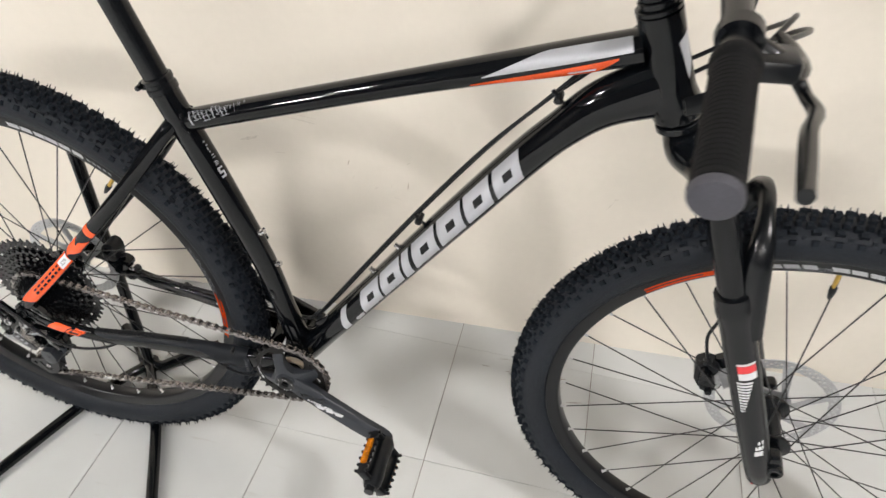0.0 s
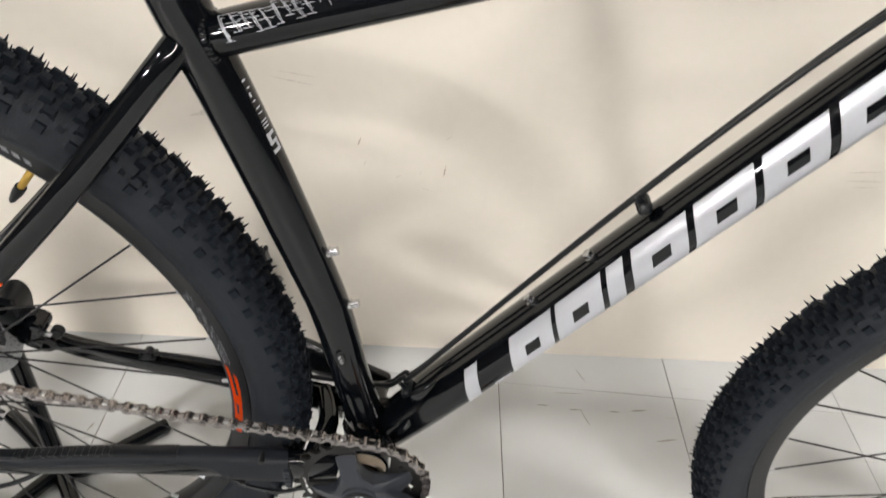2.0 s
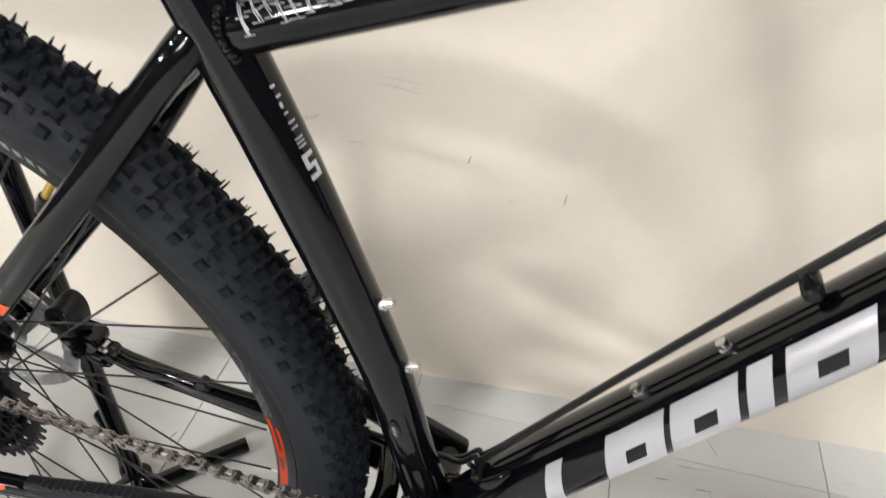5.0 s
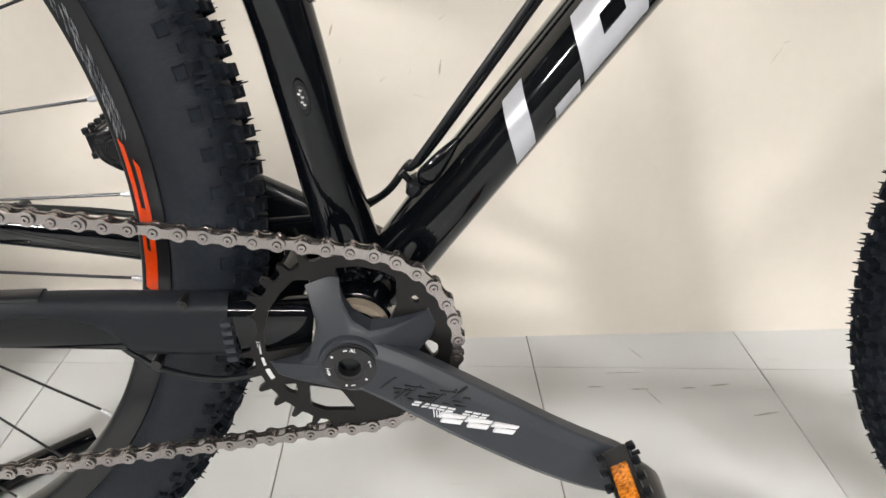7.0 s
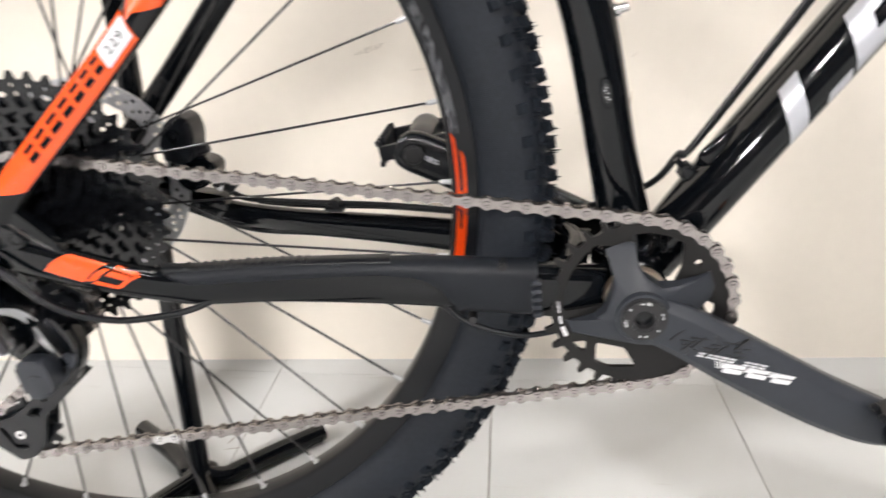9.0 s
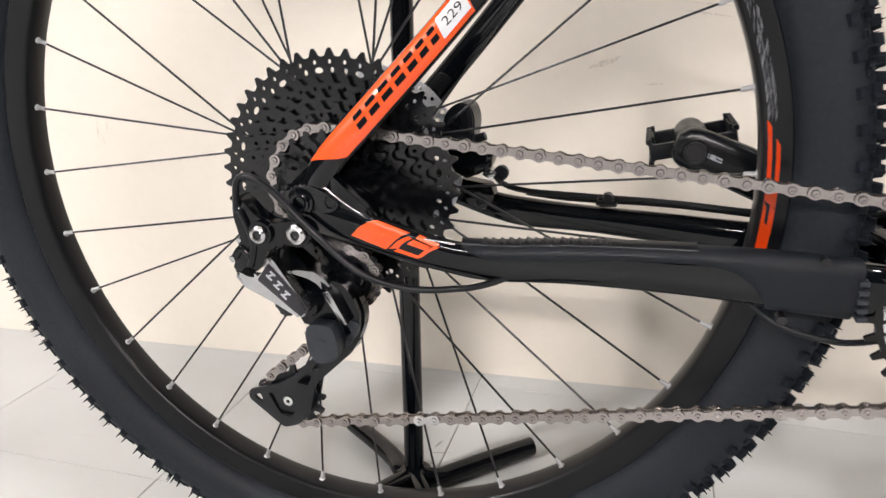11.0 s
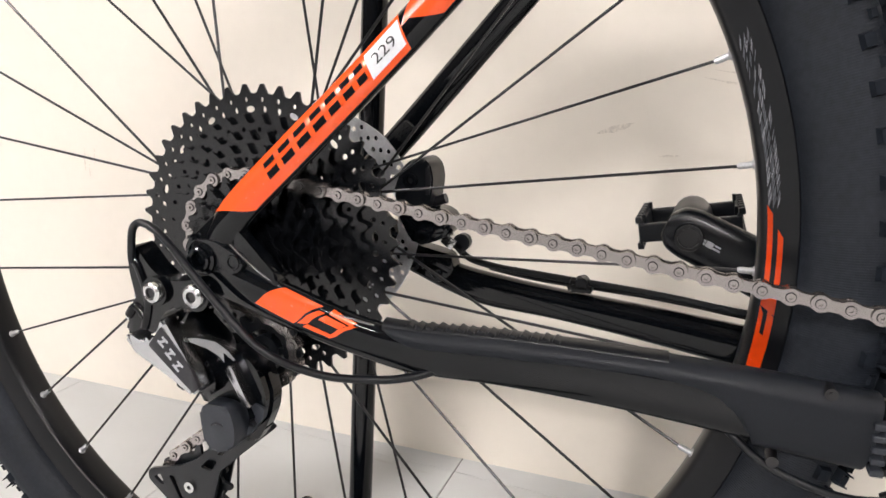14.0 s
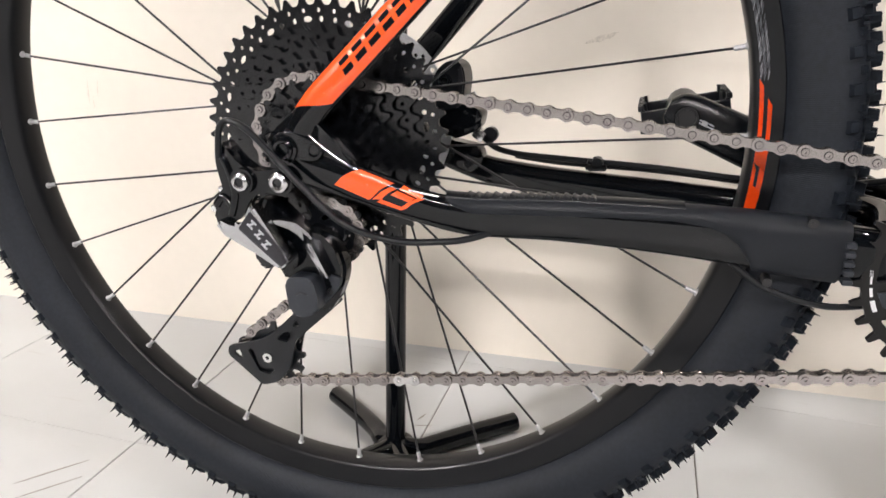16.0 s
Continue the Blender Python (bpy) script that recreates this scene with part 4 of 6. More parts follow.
rod(bm, POST + V((-0.0245, -0.0155, 0.002)), POST + V((-0.0245, -0.014, 0.002)), 0.0030, 14)
bpart("seat_collar", bm, BLACK, "black seat clamp collar with a bolt")

# ---- floor stand behind the rear wheel ----
stand = tagged(empty("bike_stand", Matrix.Translation((0.006, 0.118, 0))), "black steel bicycle floor stand with four splayed feet", "bike stand")
part("post", tube(bmesh.new(), [(0, 0, 0.004, 0.0105), (0, 0, 0.585, 0.0105)], 20), GLOSS, stand)
bm = bmesh.new()
lathe(bm, [(1e-5, 0.0), (0.019, 0.0), (0.019, 0.016), (0.0125, 0.021), (1e-5, 0.021)], 24, (0, 0, 0), "z")
part("socket", bm, GLOSS, stand)
for pts in ([(0, 0, 0.0112), (-0.016, 0.004, 0.0112), (-0.030, 0.020, 0.0112), (-0.062, 0.046, 0.0112), (-0.104, 0.076, 0.0112)],
            [(0, 0, 0.0112), (0.026, 0.000, 0.0112), (0.040, 0.012, 0.0112), (0.070, 0.042, 0.0112), (0.115, 0.084, 0.0112)],
            [(-0.004, -0.008, 0.0112), (-0.060, -0.105, 0.0112), (-0.128, -0.292, 0.0112), (-0.160, -0.380, 0.0112)],
            [(0.004, -0.008, 0.0112), (0.086, -0.125, 0.0112), (0.166, -0.276, 0.0112), (0.215, -0.370, 0.0112)]):
    ft = part("foot", tube(bmesh.new(), [(*p[:3], 0.0105) for p in smooth_path(pts, 6)], 16), GLOSS, stand)
# a hooked arm carries the seat stay
part("arm", tube(bmesh.new(), [(*p[:3], 0.007) for p in smooth_path([(0, 0, 0.570), (0.02, -0.03, 0.580), (0.06, -0.05, 0.585), (0.09, -0.055, 0.572)], 5)], 12), GLOSS, stand)

# ---- floor tiles ----
# The courses run a little askew to the wall, so the row beside it is cut at a slant.
T, LAY = 0.2968, Matrix.Rotation(-0.060, 4, "Z")
tile_me = mesh(box(bmesh.new(), (0, 0, -0.004), (T - 0.0016, T - 0.0006, 0.008), None, 0.0004), "floor_tile", TILE, False)
rest = bmesh.new()
for i in range(-17, 15):
    for j in range(-2, 20):
        m = LAY @ Matrix.Translation(((i + 0.5) * T + 0.001, -0.033 + (0.5 - j) * T, 0.0))
        x, y = m.translation.x, m.translation.y
        if y > 0.5 * T + 0.02 or y < FRONT - T or not LEFT - T < x < RIGHT + T:
            continue
        inside = y < -0.5 * T - 0.03 and FRONT + T < y and LEFT + T < x < RIGHT - T
        near = -1.6 < x < 3.2 and y > -3.4
        if inside and near:
            part("floor_tile", tile_me, TILE, floor, m=m)
            continue
        bm = box(bmesh.new(), (0, 0, -0.004), (T - 0.0016, T - 0.0006, 0.008))
        bmesh.ops.transform(bm, matrix=m, verts=bm.verts)
        for co, no in (((0, 0, 0), (0, 1, 0)), ((0, FRONT, 0), (0, -1, 0)), ((LEFT, 0, 0), (-1, 0, 0)), ((RIGHT, 0, 0), (1, 0, 0))):
            cut = bmesh.ops.bisect_plane(bm, geom=bm.verts[:] + bm.edges[:] + bm.faces[:], plane_co=co, plane_no=no, clear_outer=True)["geom_cut"]
            edges = [g for g in cut if isinstance(g, bmesh.types.BMEdge)]
            if edges:
                bmesh.ops.edgeloop_fill(bm, edges=edges)
        if not bm.faces:
            bm.free()
        elif near:
            part("floor_tile", bm, TILE, floor, smooth=False)
        else:
            loose = bpy.data.meshes.new("loose")
            bm.to_mesh(loose)
            bm.free()
            rest.from_mesh(loose)
            bpy.data.meshes.remove(loose)
tagged(part("floor_tiles", rest, TILE, floor, smooth=False), "pale grey floor tiles", kind="stuff")

# ---- prints and stickers that follow a tube ----
def skin_point(path, s, a, lift):
    """A point on a tube: s from 0 to 1 along it, a in degrees round it (180 faces the drive side, 90 is the upper side)."""
    n = len(path["p"]) - 1
    f = max(0.0, min(0.9999, s)) * n
    i = int(f)
    f -= i
    mixv = lambda L_: L_[i].lerp(L_[i + 1], f)
    p, u, w = mixv(path["p"]), mixv(path["u"]), mixv(path["w"])
    ra = path["a"][i] * (1 - f) + path["a"][i + 1] * f + lift
    rb = path["b"][i] * (1 - f) + path["b"][i + 1] * f + lift
    e = path.get("e", 1)
    c, d = math.cos(radians(a)), math.sin(radians(a))
    return p + u * (ra * math.copysign(abs(c) ** e, c)) + w * (rb * math.copysign(abs(d) ** e, d))


def skin(pts, per, square=0.0):
    fine = smooth_path(pts, per)
    p, fr = ring_frames([q[:3] for q in fine])
    return {"p": p, "u": [f[0] for f in fr], "w": [f[1] for f in fr], "a": [q[3] for q in fine], "b": [q[4] for q in fine], "pts": fine, "e": 1 - 0.72 * square}


def s_at(path, x):
    """The fraction along a tube at which it passes x."""
    best = min(range(len(path["p"]) - 1), key=lambda i: abs((path["p"][i].x + path["p"][i + 1].x) / 2 - x))
    a, b = path["p"][best].x, path["p"][best + 1].x
    return (best + max(0, min(1, (x - a) / (b - a) if abs(b - a) > 1e-9 else 0))) / (len(path["p"]) - 1)


def patch(bm, path, corners, lift=0.0004, n=8, m=8):
    """A four-cornered print, corners (s, a) in order."""
    c = [V(q) for q in corners]
    grid = []
    for i in range(n + 1):
        row = []
        for j in range(m + 1):
            u, v = i / n, j / m
            q = (c[0] * (1 - u) + c[1] * u) * (1 - v) + (c[3] * (1 - u) + c[2] * u) * v
            row.append(bm.verts.new(skin_point(path, q.x, q.y, lift)))
        grid.append(row)
    for i in range(n):
        for j in range(m):
            bm.faces.new((grid[i][j], grid[i + 1][j], grid[i + 1][j + 1], grid[i][j + 1]))
    return bm


def printed(name, path, quads, material, parent, label="", lift=0.0004, m=None):
    bm = bmesh.new()
    for q in quads:
        patch(bm, path, q, lift)
    return part(name, bm, material, parent, label, m)


tubes = {o.name: o for o in bike.children}
dn, tp, st = skin(DOWN, 6), skin(TOP, 5), skin(SEAT, 5)
sr, cs = skin(stay_right(), 5), skin(CS, 5, 0.35)

# the maker's mark on the down tube: a row of slanted silver blocks with dark slots
LOGO = ((0.5185, 0.5285, 1), (0.5330, 0.5480, 2), (0.5530, 0.5825, 0), (0.5855, 0.6150, 0), (0.6185, 0.6285, 1), (0.6335, 0.6645, 0), (0.6685, 0.6990, 0), (0.7030, 0.7330, 0), (0.7375, 0.7665, 0))
A_UP, A_LO, LEAN = 126, 216, 0.0135
quads = []


def cell(x0, x1, v0, v1):
    """A slanted cell: v 0 at the upper edge, 1 at the lower."""
    return [(s_at(dn, x - LEAN * v), A_UP + (A_LO - A_UP) * v) for x, v in ((x0, v0), (x1, v0), (x1, v1), (x0, v1))]


for x0, x1, kind in LOGO:
    if kind == 1:
        quads += [cell(x0, x1, 0, 1)]
    elif kind == 2:
        quads += [cell(x0 + 0.006, x1 + 0.003, 0.78, 1)]
    else:
        w = x1 - x0
        quads += [cell(x0, x1, 0, 0.34), cell(x0, x0 + 0.36 * w, 0.34, 0.60), cell(x0 + 0.70 * w, x1, 0.34, 0.60), cell(x0, x1, 0.60, 0.94)]
printed("lettering_block", dn, quads, SILVER, tubes["down_tube"], "silver slanted block print")

# top tube: silver flash and orange edge near the head, fine white line maze near the seat
bm = bmesh.new()
N = 14
for k in range(N):
    f0, f1 = k / N, (k + 1) / N
    x0, x1 = 0.712 + 0.150 * f0, 0.712 + 0.150 * f1
    up = lambda f: 180 - 62 * min(1, f * 2.2)
    patch(bm, tp, [(s_at(tp, x0), up(f0)), (s_at(tp, x1), up(f1)), (s_at(tp, x1), 182 - 14 * f1), (s_at(tp, x0), 182 - 14 * f0)], 0.0004, 2, 8)
bmesh.ops.remove_doubles(bm, verts=bm.verts, dist=1e-5)
part("flash", bm, SILVER, tubes["top_tube"], "silver painted flash")
bm = bmesh.new()
for k in range(N):
    f0, f1 = k / N, (k + 1) / N
    x0, x1 = 0.698 + 0.150 * f0, 0.698 + 0.150 * f1
    hi = lambda f: 206 - 27 * f
    lo = lambda f: hi(f) + 6 + 62 * min(1, f * 1.3) * (1 - max(0, (f - 0.72) / 0.28))
    patch(bm, tp, [(s_at(tp, x0), hi(f0)), (s_at(tp, x1), hi(f1)), (s_at(tp, x1), lo(f1)), (s_at(tp, x0), lo(f0))], 0.0004, 2, 6)
bmesh.ops.remove_doubles(bm, verts=bm.verts, dist=1e-5)
part("flash_edge", bm, ORANGE, tubes["top_tube"], "orange painted edge")
printed("small_print", tp, [[(s_at(tp, 0.800), 206), (s_at(tp, 0.826), 205), (s_at(tp, 0.824), 214), (s_at(tp, 0.798), 214)]], WHITE, tubes["top_tube"], "", 0.0007)
rnd = random.Random(11)
quads = []
line = lambda xa, aa, xb, ab, w_=0.00040: quads.append([(s_at(tp, xa), aa), (s_at(tp, xa + w_), aa), (s_at(tp, xb + w_), ab), (s_at(tp, xb), ab)])
flat = lambda xa, xb, aa, h=1.5: quads.append([(s_at(tp, xa), aa), (s_at(tp, xb), aa), (s_at(tp, xb), aa + h), (s_at(tp, xa), aa + h)])
for k in range(9):
    # slanted hooks, each nested in the one before
    x, w, lean_ = 0.3475 + 0.0064 * k, rnd.uniform(0.0055, 0.0095), 0.0060
    top, low = rnd.uniform(106, 122), rnd.uniform(158, 182) - 1.5 * k
    mid = (top + low) / 2 + rnd.uniform(-8, 8)
    line(x, top, x + lean_, low)
    line(x + 0.0018, top + 8, x + 0.0018 + lean_ * 0.7, low - 9)
    flat(x, x + w, top)
    flat(x + 0.0018, x + w - 0.0010, top + 8)
    flat(x + lean_ * 0.5 - w * 0.4, x + lean_ * 0.5 + w * 0.6, mid)
    flat(x + lean_ - w * 0.5, x + lean_ + w * 0.3, low)
    line(x + w, top, x + w + lean_ * 0.45, mid)
    if k % 2:
        line(x + w * 0.6, mid, x + w * 0.6 + lean_ * 0.5, low)
for x, top, low in ((0.4080, 118, 138), (0.4125, 112, 150), (0.4180, 108, 126), (0.4205, 112, 128), (0.4260, 106, 118)):
    line(x, top, x + 0.0050 * (low - top) / 60, low)
    flat(x, x + 0.0028, top)
printed("line_print", tp, quads, PALEGREY, tubes["top_tube"], "fine white maze of lines")
# seat tube: grey blocks on the front of the tube
quads = []
for z0, z1, a0, a1 in ((0.2935, 0.2922, 245, 255), (0.2880, 0.2870, 247, 258), (0.2845, 0.2815, 246, 252), (0.2790, 0.2780, 246, 256), (0.2740, 0.2730, 246, 262), (0.2705, 0.2696, 246, 262), (0.2650, 0.2641, 243, 262), (0.2628, 0.2619, 243, 262), (0.2605, 0.2596, 243, 262), (0.2560, 0.2535, 240, 266), (0.2535, 0.2500, 240, 249), (0.2500, 0.2475, 240, 266), (0.2475, 0.2440, 257, 266), (0.2440, 0.2412, 240, 266)):
    n_ = len(st["p"]) - 1
    find = lambda z: next((i + (z - st["p"][i].z) / (st["p"][i + 1].z - st["p"][i].z)) / n_ for i in range(n_) if st["p"][i].z <= z <= st["p"][i + 1].z)
    quads.append([(find(z1), a0), (find(z0), a0), (find(z0), a1), (find(z1), a1)])
printed("grey_print", st, quads, PALEGREY, tubes["seat_tube"], "small pale grey blocks")

# seat stay: orange, with dark blocks and a numbered sticker
stay_ob = next(o for o in bike.children if o.name.startswith("seat_stay") and o.data.vertices[0].co.y < 0)
S = lambda x: s_at(sr, x)
printed("orange_panel", sr, [[(S(0.119), 124), (S(0.0308), 124), (S(0.0180), 236), (S(0.124), 236)]], ORANGE, stay_ob, "orange painted panel")
printed("orange_chevron", sr, [[(S(0.152), 262), (S(0.134), 262), (S(0.122), 190), (S(0.142), 190)], [(S(0.148), 190), (S(0.126), 190), (S(0.136), 124), (S(0.158), 124)], [(S(0.176), 262), (S(0.166), 262), (S(0.164), 124), (S(0.172), 124)]], ORANGE, stay_ob, "orange painted chevrons")
quads = []
for k, (x0, x1) in enumerate(((0.0475, 0.0545), (0.0562, 0.0635), (0.0650, 0.0725), (0.0740, 0.0810), (0.0825, 0.0890), (0.0905, 0.0965), (0.0980, 0.1035))):
    e = 0.0022
    q = lambda a_, b_, v0, v1: [(S(a_ - e * v0), 214 - 62 * v0), (S(b_ - e * v0), 214 - 62 * v0), (S(b_ - e * v1), 214 - 62 * v1), (S(a_ - e * v1), 214 - 62 * v1)]
    quads += [q(x0, x1 - 0.0010, 0.10, 0.36), q(x0, x1 - 0.0010, 0.56, 0.88)]
printed("black_print", sr, quads, FLATINK, stay_ob, "row of slanted black blocks", 0.0007)
printed("number_sticker", sr, [[(S(0.1225), 216), (S(0.1050), 216), (S(0.1015), 146), (S(0.1190), 146)]], WHITE, stay_ob, "white number sticker", 0.0007)


def text_mesh(words, size):
    cu = bpy.data.curves.new("text", "FONT")
    cu.body, cu.size, cu.align_x, cu.align_y = words, size, "CENTER", "CENTER"
    ob = bpy.data.objects.new("text", cu)
    scene.collection.objects.link(ob)
    me = bpy.data.meshes.new_from_object(ob.evaluated_get(bpy.context.evaluated_depsgraph_get()))
    bpy.data.objects.remove(ob)
    return me


me = text_mesh("229", 0.0076)
total = sum((b - a).length for a, b in zip(sr["p"], sr["p"][1:]))
for v in me.vertices:
    v.co = skin_point(sr, S(0.1118) - v.co.x / total, 180 + math.degrees(v.co.y / 0.0105), 0.0010)
me.materials.append(INK)
part("number", me, INK, stay_ob, "black number 229")

# right chain stay: orange block, outline mark, guard and rib strip
cs_ob = next(o for o in bike.children if o.name.startswith("chain_stay") and o.data.vertices[0].co.y < 0)
C = lambda x: s_at(cs, x)


def on_stay(x, z):
    """A point on the outer side of the chain stay, as (s, a)."""
    k = min(fine_cs, key=lambda q_: abs(q_[0] - x))
    v = max(-0.98, min(0.98, (z - k[2]) / k[4]))
    v = math.copysign(abs(v) ** (1 / cs["e"]), v)
    return (C(x), 180 - math.degrees(math.asin(v)))


fine_cs = smooth_path(CS, 12)
quads = [[on_stay(*p) for p in q] for q in (
    ((0.0352, -0.0248), (0.0481, -0.0150), (0.0700, -0.0245), (0.0584, -0.0356)),
    ((0.0600, -0.0345), (0.0690, -0.0270), (0.0722, -0.0284), (0.0655, -0.0345)),
    ((0.0633, -0.0362), (0.0655, -0.0345), (0.0800, -0.0405), (0.0785, -0.0428)),
    ((0.0785, -0.0428), (0.0785, -0.0400), (0.0870, -0.0345), (0.0905, -0.0352)),
    ((0.0740, -0.0280), (0.0755, -0.0262), (0.0895, -0.0335), (0.0872, -0.0352)),
    ((0.0700, -0.0318), (0.0730, -0.0290), (0.0845, -0.0345), (0.0815, -0.0370)))]
printed("orange_mark", cs, quads, ORANGE, cs_ob, "orange block and outline mark")
fine = smooth_path(CS, 5)
# a soft cover along the top that widens into a guard at its front end
EDGE = ((0.104, -0.0365), (0.109, -0.0400), (0.123, -0.0456), (0.160, -0.0470), (0.206, -0.0485), (0.247, -0.0510), (0.2686, -0.0548), (0.2793, -0.0596), (0.2878, -0.0663), (0.2968, -0.0800))
bm = bmesh.new()
grid = []
for i in range(61):
    x = 0.104 + 0.2435 * i / 60
    if x < EDGE[-1][0]:
        k = max(q for q in range(len(EDGE) - 1) if EDGE[q][0] <= x)
        f = (x - EDGE[k][0]) / (EDGE[k + 1][0] - EDGE[k][0])
        low = on_stay(x, EDGE[k][1] * (1 - f) + EDGE[k + 1][1] * f)[1]
    else:
        low = 262.0
    end = min(1.0, (x - 0.104) / 0.006)
    puff = 0.0008 + 0.0010 * end
    grid.append([bm.verts.new(skin_point(cs, C(x), 44 + (low - 44) * j / 16, puff * (1 if 0 < j < 16 else 0.1))) for j in range(17)])
for i in range(60):
    for j in range(16):
        bm.faces.new((grid[i][j], grid[i + 1][j], grid[i + 1][j + 1], grid[i][j + 1]))
bmesh.ops.solidify(bm, geom=bm.faces[:], thickness=0.0008)
guard = part("guard", bm, MATT, cs_ob, "matt rubber chain stay guard", sharp=50)
bm = bmesh.new()
for k in range(5):
    box(bm, (0.3500, -0.0525, -0.0655 - 0.0058 * k), (0.0060, 0.010, 0.0034), None, 0.0008)
part("guard_teeth", bm, MATT, guard)
bm = bmesh.new()
tube(bm, [(x, y, z + b * 0.93, a * 0.80, 0.0042) for x, y, z, a, b in fine if 0.106 < x < 0.262], 14, True, 0.3)
for k in range(15):
    x0 = 0.122 + k * 0.0056
    q = min(fine, key=lambda w_: abs(w_[0] - x0))
    top = q[2] + q[4] * 0.93 + (x0 - q[0]) * -0.06
    box(bm, (x0, q[1] - 0.0012, top + 0.0034), (0.0040, 0.0090, 0.0026), Matrix.Rotation(radians(24), 3, "Y"), 0.0007)
part("rib_strip", bm, PLASTIC, cs_ob, "ribbed rubber chain slap strip")
bm = bmesh.new()
rod(bm, (0.3285, -0.046, -0.0530), (0.3285, -0.0562, -0.0524), 0.0030, 12)
rod(bm, (0.3285, -0.0562, -0.0524), (0.3285, -0.0570, -0.0524), 0.0014, 8)
part("guard_bolt", bm, INK, cs_ob)
bm = bmesh.new()
rod(bm, (0.3060, -0.046, -0.0905), (0.3060, -0.0560, -0.0910), 0.0030, 12)
part("guard_bolt", bm, INK, cs_ob)
# bright steel line drawn for the highlight along the dropout's weld edge
bm = bmesh.new()
tube(bm, [(*p[:3], 0.0007) for p in smooth_path([(0.0158, -0.0835, 0.0098), (0.0299, -0.0838, -0.0023), (0.0480, -0.0825, -0.0147), (0.0722, -0.0800, -0.0266), (0.1030, -0.0760, -0.0345)], 6)], 8)
part("edge_line", bm, STEEL, cs_ob, "bright line for the highlight on the dropout edge")

# dropout and axle
bm = bmesh.new()
plate(bm, rounded([(0.012, 0.026), (0.026, 0.014), (0.050, -0.012), (0.044, -0.028), (0.020, -0.022), (-0.006, -0.034), (-0.012, -0.018), (-0.014, 0.006)], 0.006), -0.0835, -0.0755, 0.0015)
drop = bpart("dropout", bm, GLOSS, "black forged dropout")
bm = bmesh.new()
plate(bm, rounded([(-0.0078, -0.0078), (-0.0062, 0.0060), (-0.0030, 0.0098), (0.0097, 0.0096), (0.0255, 0.0016), (0.0292, -0.0030), (0.0248, -0.0092), (0.0100, -0.0086)], 0.004), -0.0872, -0.0830, 0.0009)
part("hanger_plate", bm, BLACK, drop)
bm = bmesh.new()
lathe(bm, [(0.0030, -0.0866), (0.0033, -0.0878), (0.0041, -0.0879), (0.0046, -0.0868)], 24, (0.0225, 0, -0.0022), closed=True)
part("screw_ring", bm, GLOSS, drop)
bm = bmesh.new()
lathe(bm, [(0.0040, -0.0880), (0.0044, -0.0908), (0.0060, -0.0914), (0.0072, -0.0908), (0.0076, -0.0890), (0.0094, -0.0884), (0.0098, -0.0868)], 32, (0.0012, 0, -0.0012), closed=True)
disc(bm, 0.0012, -0.0012, 0.0042, -0.0882, -0.086, 6)
part("axle_bolt", bm, GLOSS, drop, "black axle bolt with a hex socket")
bm = bmesh.new()
plate(bm, rounded([(0.012, 0.026), (0.026, 0.014), (0.050, -0.012), (0.044, -0.028), (0.012, -0.020), (-0.012, -0.012), (-0.014, 0.006)], 0.006), 0.0755, 0.0835, 0.0015)
bpart("dropout", bm, GLOSS, "black forged dropout")

# ---- rear derailleur ----
bm = bmesh.new()
plate(bm, rounded([(-0.0515, -0.0021), (-0.0478, 0.0047), (-0.0431, 0.0003), (-0.0358, -0.0093), (-0.0264, -0.0165), (-0.0143, -0.0155), (-0.0021, -0.0140), (0.0030, -0.0222), (-0.0020, -0.0305), (-0.0115, -0.0322), (-0.0193, -0.0296), (-0.0299, -0.0368), (-0.0369, -0.0493), (-0.0452, -0.0527), (-0.0552, -0.0529), (-0.0601, -0.0505), (-0.0551, -0.0389), (-0.0486, -0.0324), (-0.0521, -0.0120)], 0.004), -0.0880, -0.0720, 0.0025)
mech = bpart("rear_derailleur", bm, GLOSS, "black and silver long-cage rear derailleur")
for bx, bz, r in ((-0.0320, -0.0225, 0.0066), (-0.0030, -0.0226, 0.0073)):
    bm = bmesh.new()
    annulus(bm, bx, bz, r - 0.0004, r + 0.0022, -0.0912, -0.086, 28)
    boss = part("pivot_boss", bm, GLOSS, mech)
    bm = bmesh.new()
    lathe(bm, [(0.0028, -0.0900), (0.0034, -0.0945), (r - 0.0022, -0.0948), (r - 0.0006, -0.0938), (r, -0.0920), (r, -0.0880)], 32, (bx, 0, bz))
    disc(bm, bx, bz, 0.0030, -0.0905, -0.0900, 6)
    part("pivot_bolt", bm, STEEL, boss, "polished steel pivot bolt")
    bm = bmesh.new()
    disc(bm, bx, bz, 0.0029, -0.0932, -0.0905, 6)
    part("hex_socket", bm, INK, boss)
# raised ribs on the knuckle
for pts in ([(-0.0490, -0.0020), (-0.0440, -0.0110), (-0.0400, -0.0300), (-0.0450, -0.0470)], [(-0.0560, -0.0400), (-0.0500, -0.0340), (-0.0440, -0.0400)]):
    bm = tube(bmesh.new(), [(p[0], -0.0882, p[1], 0.0022, 0.0028) for p in smooth_path([(*q, 0) for q in pts], 5)], 10)
    part("rib", bm, GLOSS, mech)
for k in range(2):
    bm = bmesh.new()
    disc(bm, -0.0650 + 0.0085 * k, -0.0448 + 0.0140 * k, 0.0027, -0.0800, -0.0700, 14, 0.0008)
    part("limit_screw", bm, STEEL, mech, "small steel limit screw")
bm = bmesh.new()
